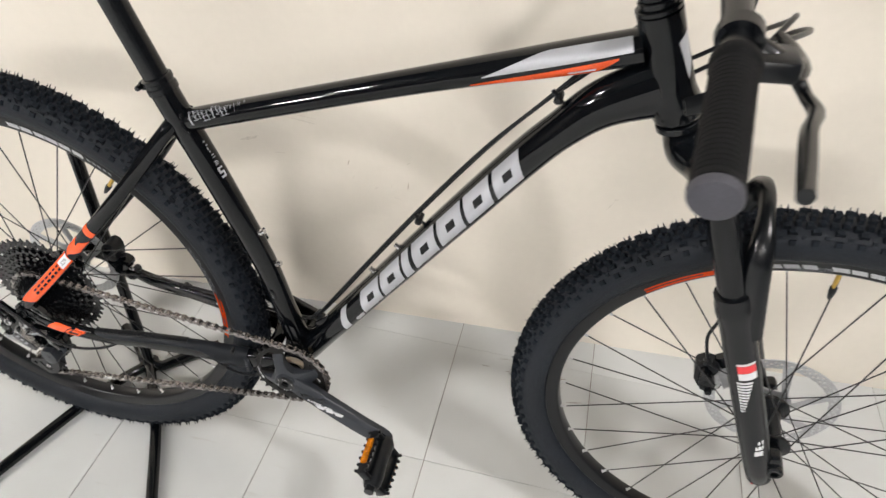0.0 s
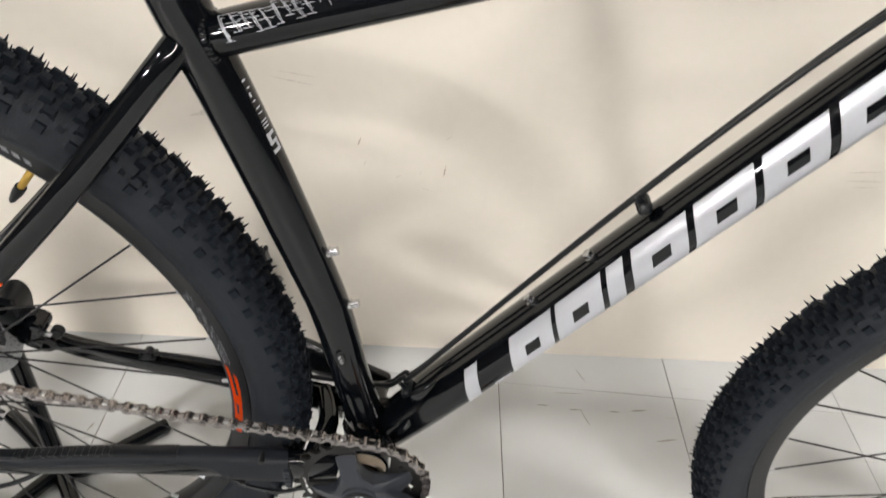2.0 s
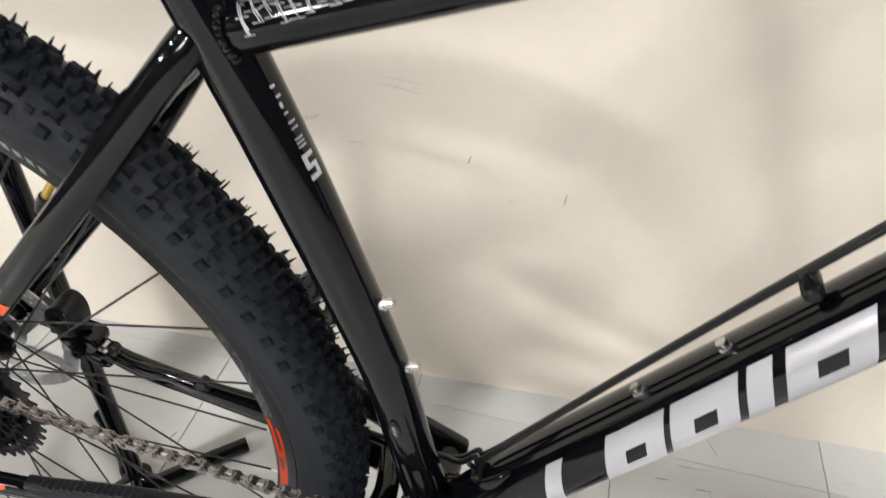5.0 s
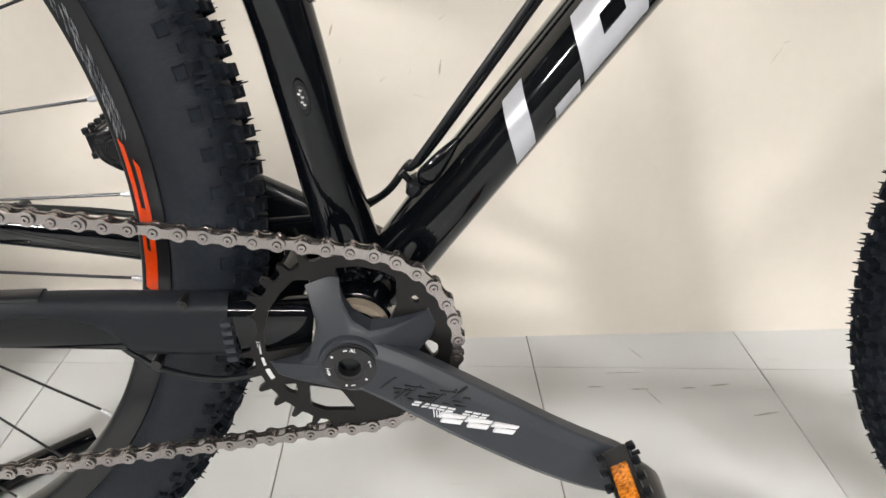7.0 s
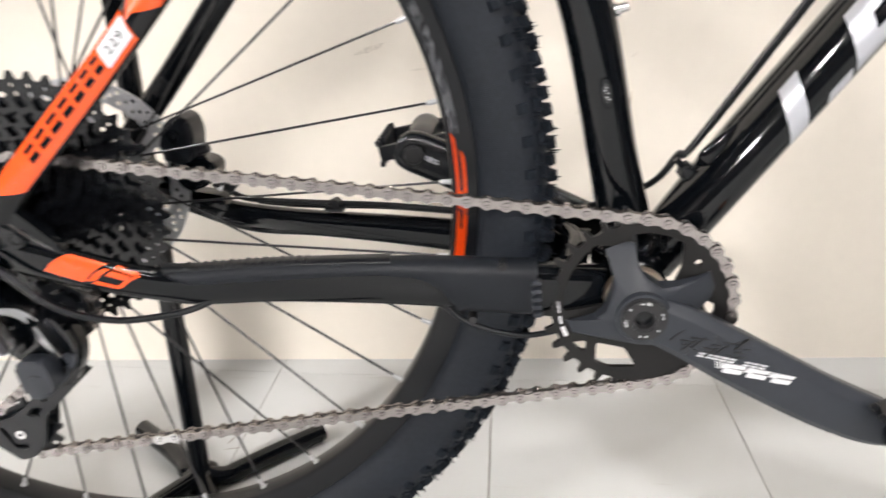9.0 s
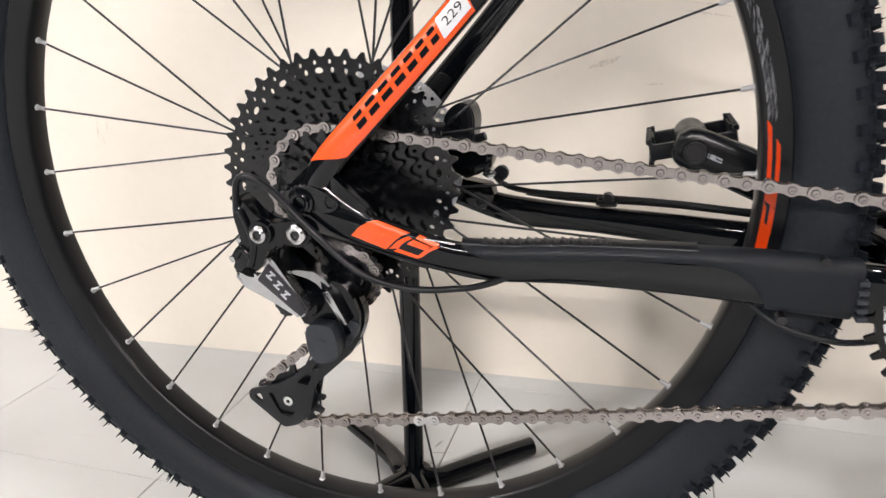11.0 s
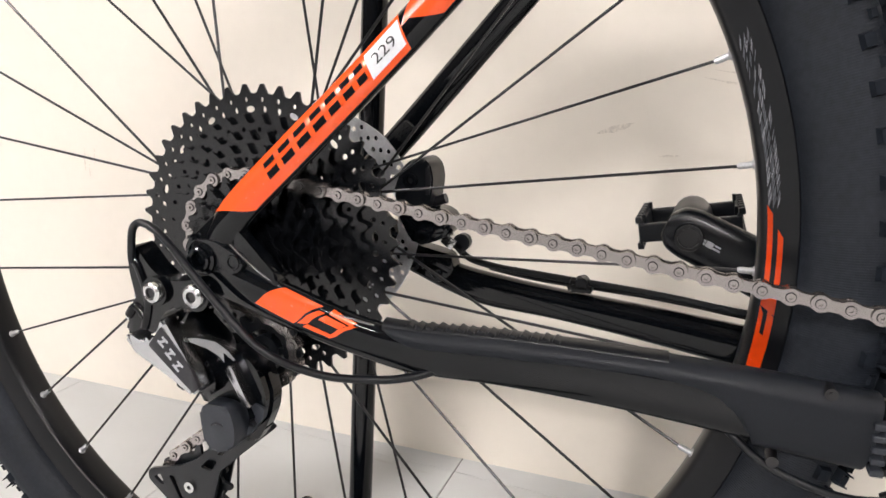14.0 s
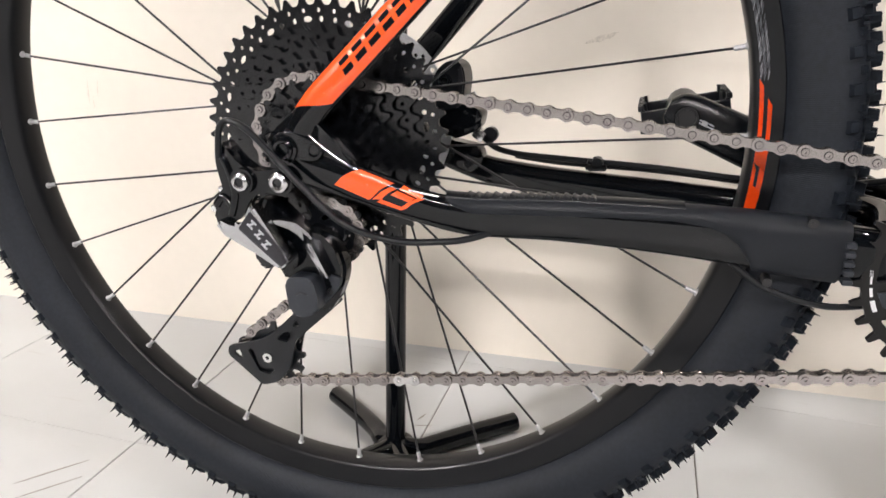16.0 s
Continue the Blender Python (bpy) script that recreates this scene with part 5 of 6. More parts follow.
plate(bm, rounded([(-0.0551, -0.0519), (-0.0519, -0.0492), (-0.0442, -0.0530), (-0.0382, -0.0534), (-0.0322, -0.0487), (-0.0264, -0.0383), (-0.0236, -0.0393), (-0.0083, -0.0655), (-0.0031, -0.0785), (-0.0050, -0.0815), (-0.0094, -0.0835), (-0.0257, -0.0732), (-0.0488, -0.0604)], 0.0016), -0.0942, -0.0840, 0.0026)
link = part("outer_link", bm, ALLOY, mech, "polished silver outer link")
bm = bmesh.new()
plate(bm, rounded([(-0.0266, -0.0424), (-0.0372, -0.0548), (-0.0130, -0.0772), (-0.0078, -0.0818), (-0.0030, -0.0780), (-0.0075, -0.0672)], 0.001), -0.0949, -0.0925, 0.0004)
part("dark_face", bm, DARKALLOY, link, "dark anodised face plate")
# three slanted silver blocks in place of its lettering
run, up_ = V((0.550, -0.835)), V((0.835, 0.550))
bm = bmesh.new()
for k in range(3):
    o = V((-0.0300, -0.0506)) + run * 0.0084 * k
    for u0, v0, u1, v1, w in ((0.0004, 0.0046, 0.0052, 0.0056, 0.0011), (0.0022, 0.0010, 0.0034, 0.0050, 0.0012), (0.0006, 0.0002, 0.0060, 0.0010, 0.0011)):
        a_, b_ = o + run * u0 + up_ * v0, o + run * u1 + up_ * v1
        side_ = V((-(b_ - a_).y, (b_ - a_).x)).normalized() * w * 0.62
        plate(bm, [tuple(a_ + side_), tuple(b_ + side_), tuple(b_ - side_), tuple(a_ - side_)], -0.0952, -0.0945)
part("silver_print", bm, PALEGREY, link, smooth=False)
bm = bmesh.new()
plate(bm, rounded([(-0.0165, -0.0505), (-0.0100, -0.0508), (-0.0016, -0.0546), (0.0036, -0.0614), (0.0068, -0.0684), (0.0024, -0.0700), (-0.0012, -0.0632), (-0.0054, -0.0584), (-0.0120, -0.0536)], 0.0010), -0.0900, -0.0830, 0.0020)
part("silver_arm", leaned(bm, -0.0165, 0.0040, 0.0160), ALLOY, mech, "polished silver arm")
bm = bmesh.new()
plate(bm, rounded([(-0.0300, -0.0370), (-0.0190, -0.0400), (-0.0050, -0.0540), (0.0030, -0.0640), (0.0080, -0.0720), (0.0140, -0.0930), (-0.0082, -0.0936), (-0.0150, -0.0985), (-0.0199, -0.0887), (-0.0300, -0.0700)], 0.003), -0.0760, -0.0600, 0.0030)
part("inner_link", bm, GLOSS, mech, "gloss black inner link")
bm = bmesh.new()
plate(bm, rounded([(-0.0190, -0.0690), (-0.0120, -0.0670), (-0.0040, -0.0660), (0.0000, -0.0760), (-0.0020, -0.0860), (-0.0120, -0.0900), (-0.0180, -0.0820)], 0.003), -0.0830, -0.0700, 0.0030)
part("knuckle", bm, GLOSS, mech, "gloss black knuckle")
bm = bmesh.new()
plate(bm, rounded([(-0.0359, -0.0755), (-0.0202, -0.0807), (-0.0215, -0.0860), (-0.0262, -0.0903), (-0.0356, -0.0845)], 0.0030), -0.0800, -0.0660, 0.0025)
part("spring_stop", bm, GLOSS, mech)
bm = bmesh.new()
plate(bm, rounded([(-0.0120, -0.0903), (-0.0040, -0.0840), (0.0030, -0.0640), (0.0100, -0.0635), (0.0175, -0.0680), (0.0225, -0.0760), (0.0262, -0.0895), (0.0244, -0.1000), (0.0150, -0.1120), (0.0087, -0.1200), (-0.0074, -0.1228), (-0.0105, -0.1105)], 0.004), -0.0715, -0.0600, 0.0030)
body = part("clutch_housing", bm, GLOSS, mech, "black clutch housing")
bm = bmesh.new()
plate(bm, rounded([(-0.0113, -0.0946), (-0.0040, -0.0911), (0.0088, -0.0918), (0.0113, -0.0965), (0.0130, -0.1053), (0.0126, -0.1130), (0.0099, -0.1191), (-0.0035, -0.1231), (-0.0095, -0.1190), (-0.0108, -0.1060)], 0.003), -0.0870, -0.0680, 0.0022)
cover = part("clutch_cover", bm, MATT, body, "matt dark clutch cover")
bm = bmesh.new()
tube(bm, [(p[0], -0.0871, p[1], 0.0004, 0.0006) for p in smooth_path([(-0.0035, -0.1048, 0), (0.0008, -0.1030, 0), (0.0052, -0.1046, 0)], 5)], 8)
part("switch_mark", bm, DARKALLOY, body)
bm = bmesh.new()
plate(bm, rounded([(0.0026, -0.0704), (0.0077, -0.0688), (0.0190, -0.0945), (0.0150, -0.0944)], 0.0010), -0.0785, -0.0690, 0.0008)
part("silver_strip", bm, ALLOY, body, "narrow silver strip")
for px_, pz_ in ((-0.0120, -0.0890), (0.0165, -0.1070)):
    bm = bmesh.new()
    annulus(bm, px_, pz_, 0.0013, 0.0027, -0.0740, -0.070, 14)
    part("screw", bm, INK, body)
# cage: curved shield over the guide pulley, then two plates with openings
bm = bmesh.new()
plate(bm, rounded([(0.000, -0.0600), (0.0083, -0.0612), (0.0185, -0.0662), (0.0240, -0.0750), (0.0278, -0.0894), (0.0258, -0.1005), (0.0195, -0.1140), (0.0106, -0.1256), (0.0000, -0.1236), (0.0060, -0.1084), (0.0080, -0.0933)], 0.005), -0.0650, -0.0560, 0.0020)
part("pulley_shield", bm, GLOSS, mech, "black curved pulley shield")
bm = bmesh.new()
plate(bm, rounded([(0.0175, -0.0935), (0.0258, -0.0960), (0.0240, -0.1030), (0.0130, -0.1160), (0.0090, -0.1150), (0.0180, -0.1040), (0.0192, -0.1005), (0.0160, -0.0975)], 0.0014), -0.0735, -0.0690, 0.0010)
part("shield_band", bm, MATT, mech)
bm = bmesh.new()
OUTER = [(0.0026, -0.1226), (0.0103, -0.1262), (-0.0272, -0.1574), (-0.0351, -0.1828), (-0.0471, -0.1950), (-0.0614, -0.1989), (-0.0896, -0.1736), (-0.0880, -0.1657), (-0.0594, -0.1589), (-0.0437, -0.1501), (-0.0275, -0.1353)]
HOLES = [[(-0.0844, -0.1710), (-0.0782, -0.1685), (-0.0758, -0.1767), (-0.0797, -0.1754)], [(-0.0711, -0.1680), (-0.0625, -0.1867), (-0.0536, -0.1884), (-0.0481, -0.1836), (-0.0613, -0.1831), (-0.0660, -0.1676)], [(-0.0432, -0.1571), (-0.0356, -0.1497), (-0.0286, -0.1502), (-0.0343, -0.1588)], [(-0.0282, -0.1453), (-0.0248, -0.1395), (-0.0198, -0.1399), (-0.0232, -0.1446)]]
holed_plate(bm, rounded(OUTER, 0.0035, 3), [rounded(h, 0.0012, 2) for h in HOLES], -0.0552, -0.0528)
part("cage", bm, PLASTIC, mech, "black pulley cage plate with openings", sharp=30)
bm = bmesh.new()
holed_plate(bm, rounded(OUTER, 0.0035, 3), [rounded(h, 0.0012, 2) for h in HOLES[:2]], -0.0400, -0.0380)
part("cage", bm, PLASTIC, mech, "black pulley cage plate with openings", sharp=30)
for c, r, y, teeth in ((UP, UP_R, -0.0445, 11), (LOWP, LOW_R, -0.0470, 13)):
    bm = bmesh.new()
    toothed_ring(bm, c.x, c.y, teeth, r, r * 0.62, y - 0.0013, y + 0.0013)
    annulus(bm, c.x, c.y, 0.0045, r * 0.45, y - 0.003, y + 0.003, 24)
    for k in range(5):
        a = TAU * k / 5
        box(bm, (c.x + math.cos(a) * r * 0.53, y, c.y + math.sin(a) * r * 0.53), (r * 0.28, 0.0024, 0.004), Matrix.Rotation(-a, 3, "Y"))
    pl = part("pulley", bm, PLASTIC, mech, "black toothed pulley", sharp=30)
    bm = bmesh.new()
    annulus(bm, c.x, c.y, 0.0016, 0.0040, -0.0575, -0.036, 18)
    part("pulley_bolt", bm, STEEL, pl, "steel pulley bolt")

# ---- cables and hoses ----
def cable(name, pts, r, label, material=PLASTIC):
    return bpart(name, tube(bmesh.new(), [(*p[:3], r) for p in smooth_path(pts, 8)], 10), material, label)


def over_down(x, off, y):
    s = s_at(dn, x)
    p = skin_point(dn, s, 90, off)
    return (p.x, y, p.z)


cable("brake_hose", [(0.868, 0.034, 0.470), (0.838, 0.020, 0.446), *[over_down(x, o_, 0.004) for x, o_ in ((0.800, 0.0140), (0.740, 0.0165), (0.660, 0.0168), (0.580, 0.0142), (0.520, 0.0108), (0.480, 0.0085))], (0.4530, 0.008, -0.0030), (0.4400, 0.012, -0.0200), (0.4250, 0.022, -0.0320), (0.395, 0.034, -0.045), (0.350, 0.045, -0.052)], 0.0024, "black brake hose clipped along the down tube")
cable("gear_cable", [(0.870, 0.020, 0.460), (0.838, 0.016, 0.436), *[over_down(x, o_, 0.012) for x, o_ in ((0.800, 0.0110), (0.740, 0.0125), (0.660, 0.0122), (0.580, 0.0095), (0.520, 0.0062), (0.480, 0.0050))], (0.4540, 0.015, -0.0040), (0.4410, 0.018, -0.0215), (0.4250, 0.024, -0.0350)], 0.0021, "black gear cable housing beside the brake hose")
cable("gear_cable", [(0.372, -0.040, -0.108), (0.340, -0.052, -0.1060), (0.306, -0.052, -0.0960), (0.284, -0.048, -0.0800)], 0.0021, "black gear cable housing under the chain stay")
cable("gear_cable", [(0.1480, -0.064, -0.0560), (0.1340, -0.070, -0.0600), (0.1220, -0.076, -0.0625), (0.1058, -0.083, -0.0630), (0.0736, -0.090, -0.0610), (0.0395, -0.0935, -0.0480), (0.0069, -0.0945, -0.0160), (-0.0180, -0.0935, 0.0105), (-0.0335, -0.0920, 0.0185), (-0.0425, -0.0910, 0.0150), (-0.0465, -0.0900, 0.0020), (-0.0480, -0.0890, -0.0060)], 0.0023, "black gear cable housing looping into the derailleur")
cable("brake_hose", [(0.096, 0.060, -0.006), (0.108, 0.058, -0.0230), (0.128, 0.056, -0.0300), (0.168, 0.055, -0.0345), (0.2396, 0.052, -0.0410), (0.2952, 0.047, -0.0475), (0.350, 0.045, -0.052)], 0.0024, "black brake hose along the far chain stay")
cable("tube_line", [(0.128, 0.060, -0.0335), (0.168, 0.058, -0.0390), (0.2396, 0.056, -0.0445), (0.31, 0.050, -0.0530)], 0.0015, "thin black line along the far chain stay")
# clips and bosses
for x, off in ((0.6500, 0.008), (0.472, 0.001), (0.812, 0.007)):
    p = V(over_down(x, off, 0.004))
    bm = bmesh.new()
    disc(bm, p.x, p.z, 0.0046, -0.006, 0.011, 14, 0.0015)
    box(bm, (p.x, 0.004, p.z), (0.011, 0.016, 0.006), Matrix.Rotation(radians(-50), 3, "Y"), 0.0015)
    rod(bm, (p.x + 0.006, 0.002, p.z - 0.006), (p.x - 0.007, 0.002, p.z + 0.009), 0.0022, 10)
    bpart("cable_clip", bm, PLASTIC, "black cable clip with a bolt")
bm = bmesh.new()
disc(bm, 0.194, -0.0375, 0.0045, 0.049, 0.060, 12, 0.001)
box(bm, (0.194, 0.055, -0.041), (0.014, 0.012, 0.005), None, 0.001)
for dx, dz in ((-0.0075, -0.0035), (0.0075, -0.0030), (-0.0060, 0.0020), (0.0062, 0.0018), (0.0, 0.0052)):
    rod(bm, (0.1925, 0.052, -0.0378), (0.1925 + dx, 0.050, -0.0378 + dz), 0.0017, 8)
bpart("cable_clip", bm, PLASTIC, "black cable clip with a bolt")
for bx, bz in ((0.597, 0.1655), (0.5565, 0.1190)):
    s = s_at(dn, bx + 0.0165)
    base = skin_point(dn, s, 90, -0.001)
    n_ = (base - skin_point(dn, s, 90, -0.012)).normalized()
    bm = bmesh.new()
    rod(bm, base, base + n_ * 0.003, 0.0046, 14)
    rod(bm, base + n_ * 0.003, base + n_ * 0.0075, 0.0034, 14)
    bpart("bottle_boss", bm, STEEL, "steel bottle cage bolt")
for bz in (0.152, 0.0895):
    n_i = min(range(len(st["p"])), key=lambda i: abs(st["p"][i].z - bz))
    base = skin_point(st, n_i / (len(st["p"]) - 1), 270, -0.001)
    n_ = (base - st["p"][n_i]).normalized()
    bm = bmesh.new()
    rod(bm, base, base + n_ * 0.003, 0.0048, 14)
    rod(bm, base + n_ * 0.003, base + n_ * 0.009, 0.0034, 14)
    bpart("bottle_boss", bm, STEEL, "steel bottle cage bolt")
# oval port and weld beads
bm = bmesh.new()
pz = min(range(len(st["p"])), key=lambda i: abs(st["p"][i].z - 0.050)) / (len(st["p"]) - 1)
# the dark of the recess is painted on as a raised black oval
for nm, grow, mt, lift_, lb in (("port_cover", 0.78, GLOSS, 0.0012, "black oval cable port cover"), ("port_recess", 0.50, INK, 0.0016, "")):
    bm = bmesh.new()
    vs = [bm.verts.new(skin_point(st, pz + 0.024 * grow * math.sin(TAU * k / 24), 184 + 15 * grow * math.cos(TAU * k / 24), lift_)) for k in range(24)]
    vs2 = [bm.verts.new(skin_point(st, pz + 0.026 * grow * math.sin(TAU * k / 24), 184 + 17 * grow * math.cos(TAU * k / 24), 0.0)) for k in range(24)]
    bm.faces.new(vs)
    for k in range(24):
        bm.faces.new((vs[k], vs[(k + 1) % 24], vs2[(k + 1) % 24], vs2[k]))
    part(nm, bm, mt, tubes["seat_tube"], lb)
# a few small bright specks in the port
bm = bmesh.new()
for ds, da in ((0.006, -2.5), (0.001, 1.5), (-0.005, -1.0), (-0.009, 2.0), (0.010, 1.0)):
    lathe(bm, [(1e-5, 0.0006), (0.0007, 0.0004), (0.0009, -0.0004), (1e-5, -0.0006)], 8, skin_point(st, pz + ds * 0.8, 184 + da, 0.0019))
part("port_screw", bm, STEEL, tubes["seat_tube"], "small bright specks in the cable port")
# long pointed cover over the cable port of the down tube
bm = bmesh.new()
tube(bm, smooth_path([(0.4615, -0.0150, -0.0035, 0.0030, 0.0030), (0.4645, -0.0172, 0.0005, 0.0040, 0.0060), (0.4700, -0.0178, 0.0068, 0.0036, 0.0056), (0.4770, -0.0168, 0.0146, 0.0026, 0.0038), (0.4830, -0.0150, 0.0210, 0.0012, 0.0014)], 5), 16)
part("port_cover", bm, GLOSS, tubes["down_tube"], "black pointed cable port cover")
rnd = random.Random(3)
for c, ax, r, cnt in ((V((0.4385, 0, -0.058)), V((0.62, 0, 0.78)), 0.0225, 34), (V((0.4155, 0, -0.062)), V((-0.15, 0, 0.98)), 0.0195, 30), (V((0.338, 0, 0.3245)), V((0.96, 0, 0.25)), 0.0165, 28)):
    u = V((0, 1, 0))
    w = ax.normalized().cross(u)
    bm = bmesh.new()
    lathe(bm, [(r - 0.004, -0.0012), (r, -0.0016), (r + 0.0006, 0), (r, 0.0016), (r - 0.004, 0.0012)], 30, axis="z", closed=True)
    bmesh.ops.transform(bm, matrix=Matrix.Translation(c) @ ax.to_track_quat("Z", "Y").to_matrix().to_4x4(), verts=bm.verts)
    for k in range(cnt):
        a = TAU * k / cnt
        p = c + (u * math.cos(a) + w * math.sin(a)) * r
        bmesh.ops.create_icosphere(bm, subdivisions=2, radius=0.0026 * rnd.uniform(0.85, 1.15), matrix=Matrix.Translation(p))
    bpart("weld_bead", bm, GLOSS, "painted over weld bead")
bm = bmesh.new()
tube(bm, smooth_path([(0.290, -0.024, 0.292, 0.007, 0.008), (0.300, 0, 0.300, 0.007, 0.008), (0.290, 0.024, 0.292, 0.007, 0.008)], 5), 12)
bpart("stay_bridge", bm, GLOSS)
bm = bmesh.new()
tube(bm, smooth_path([(0.372, -0.036, -0.070, 0.010, 0.016), (0.380, 0, -0.066, 0.010, 0.014), (0.372, 0.036, -0.070, 0.010, 0.016)], 5), 14)
bpart("stay_yoke", bm, GLOSS)
bm = bmesh.new()
annulus(bm, BB[0], BB[1], 0.0165, 0.0215, -0.0405, -0.0335, 36)
bpart("bearing_cup", bm, CREAM, "cream coloured bearing cup")
bm = bmesh.new()
disc(bm, BB[0], BB[1], 0.0150, -0.066, 0.066, 24)
bpart("crank_spindle", bm, BLACK)

# rear brake caliper on the far stay
bm = bmesh.new()
plate(bm, rounded([(0.0620, 0.0180), (0.0700, 0.0380), (0.0776, 0.0442), (0.0857, 0.0456), (0.0914, 0.0411), (0.0936, 0.0309), (0.0915, 0.0190), (0.0890, 0.0090), (0.0700, 0.0060)], 0.006), 0.0420, 0.0660, 0.003)
cal = bpart("brake_caliper", bm, PLASTIC, "black hydraulic rear brake caliper")
bm = bmesh.new()
plate(bm, rounded([(0.0640, 0.0080), (0.0890, 0.0110), (0.0985, 0.0094), (0.1056, 0.0039), (0.1026, -0.0089), (0.0902, -0.0140), (0.0810, -0.0163), (0.0733, -0.0117)], 0.005), 0.0440, 0.0640, 0.003)
part("piston_housing", bm, GLOSS, cal, "gloss black piston housing")
bm = bmesh.new()
plate(bm, rounded([(0.0880, 0.0380), (0.0905, 0.0400), (0.0922, 0.0310), (0.0905, 0.0200), (0.0880, 0.0200)], 0.001), 0.0405, 0.0430, 0.0005)
part("fin", bm, DARKALLOY, cal)
for x, z in ((0.0770, 0.0300), (0.0848, -0.0095)):
    bm = bmesh.new()
    annulus(bm, x, z, 0.0026, 0.0052, 0.0385, 0.0460, 20)
    part("caliper_bolt", bm, BLACK, cal)
bm = bmesh.new()
rod(bm, (0.0890, 0.0530, 0.0135), (0.0985, 0.0530, 0.0165), 0.0036, 12)
rod(bm, (0.0900, 0.0520, 0.0080), (0.0955, 0.0520, 0.0060), 0.0030, 12)
part("bleed_nipple", bm, DARKALLOY, cal, "dark bleed nipple")
bm = bmesh.new()
box(bm, (0.0996, 0.0570, -0.0145), (0.0098, 0.009, 0.0090), Matrix.Rotation(0.65, 3, "Y"), 0.001)
part("hose_fitting", bm, STEEL, cal, "steel hose fitting")
bm = bmesh.new()
disc(bm, 0.1085, -0.0150, 0.0062, 0.0530, 0.0620, 18, 0.0015)
box(bm, (0.1060, 0.0570, -0.0175), (0.012, 0.008, 0.007), Matrix.Rotation(0.65, 3, "Y"), 0.0015)
part("banjo", bm, PLASTIC, cal)
bm = bmesh.new()
plate(bm, rounded([(0.0640, -0.0110), (0.0760, -0.0190), (0.0994, -0.0247), (0.1030, -0.0360), (0.0907, -0.0471), (0.0732, -0.0387), (0.0600, -0.0250)], 0.004), 0.0560, 0.0700, 0.002)
part("mount", bm, GLOSS, cal, "gloss black forged brake mount")
for x, z in ((0.0760, -0.0270), (0.0890, -0.0390)):
    bm = bmesh.new()
    disc(bm, x, z, 0.0036, 0.0530, 0.0580, 14, 0.0008)
    part("caliper_bolt", bm, BLACK, cal)

# ---- front details ----
fo = lambda pts: rounded([(FAX[0] + x, FAX[1] + z) for x, z in pts], 0.004)
bm = bmesh.new()
plate(bm, fo([(-0.094, 0.030), (-0.098, 0.052), (-0.092, 0.076), (-0.078, 0.082), (-0.062, 0.074), (-0.058, 0.052), (-0.062, 0.030), (-0.076, 0.022)]), 0.0420, 0.0640, 0.003)
cal = fpart("brake_caliper", bm, PLASTIC, "black hydraulic front brake caliper")
bm = bmesh.new()
plate(bm, fo([(-0.090, 0.036), (-0.092, 0.054), (-0.086, 0.070), (-0.072, 0.068), (-0.068, 0.050), (-0.072, 0.034)]), 0.0300, 0.0420, 0.003)
part("piston_housing", bm, GLOSS, cal, "gloss black piston housing")
for z in (0.034, 0.071):
    bm = bmesh.new()
    disc(bm, FAX[0] - 0.080, FAX[1] + z, 0.0052, 0.0270, 0.0440, 18, 0.001)
    part("caliper_bolt", bm, BLACK, cal)
for k in range(4):
    bm = bmesh.new()
    box(bm, (FAX[0] - 0.0600 + 0.0024 * k, 0.0400, FAX[1] + 0.0520), (0.0011, 0.0190, 0.0270 - 0.003 * k), Matrix.Rotation(radians(-8), 3, "Y"))
    part("pad_fin", bm, ROTOR, cal, "steel brake pad fin")
bm = bmesh.new()
plate(bm, fo([(-0.066, 0.078), (-0.040, 0.086), (-0.018, 0.080), (-0.020, 0.066), (-0.048, 0.062), (-0.048, 0.044), (-0.020, 0.034), (-0.018, 0.020), (-0.042, 0.018), (-0.066, 0.028)]), 0.0520, 0.0630, 0.003)
part("mount", bm, BLACK, cal, "black brake mount")
bm = bmesh.new()
disc(bm, FAX[0] - 0.0745, FAX[1] + 0.0850, 0.0062, 0.0380, 0.0480, 16, 0.0015)
part("banjo", bm, PLASTIC, cal)
hose = tube(bmesh.new(), [(*p[:3], 0.0025) for p in smooth_path([(FAX[0] - 0.074, 0.042, FAX[1] + 0.084), (FAX[0] - 0.070, 0.052, FAX[1] + 0.125), (FAX[0] - 0.046, 0.064, FAX[1] + 0.165), (0.018, 0.084, -0.20), (0.020, 0.092, -0.10), (0.040, 0.090, 0.02), (0.080, 0.09, 0.10), (0.095, 0.10, 0.150), (0.090, 0.118, 0.155)], 8)], 10)
fpart("brake_hose", hose, PLASTIC, "black front brake hose")
for pts in ([(0.090, -0.118, 0.155), (0.110, -0.070, 0.150), (0.105, -0.010, 0.120), (0.060, 0.050, 0.085), (0.000, 0.040, 0.075), (-0.030, 0.030, 0.085)],
            [(0.080, -0.150, 0.165), (0.120, -0.060, 0.130), (0.110, 0.020, 0.095), (0.050, 0.055, 0.065), (-0.010, 0.030, 0.060), (-0.040, 0.018, 0.070)]):
    fpart("control_cable", tube(bmesh.new(), [(*p[:3], 0.0024) for p in smooth_path(pts, 8)], 10), PLASTIC, "black control cable looping to the frame")
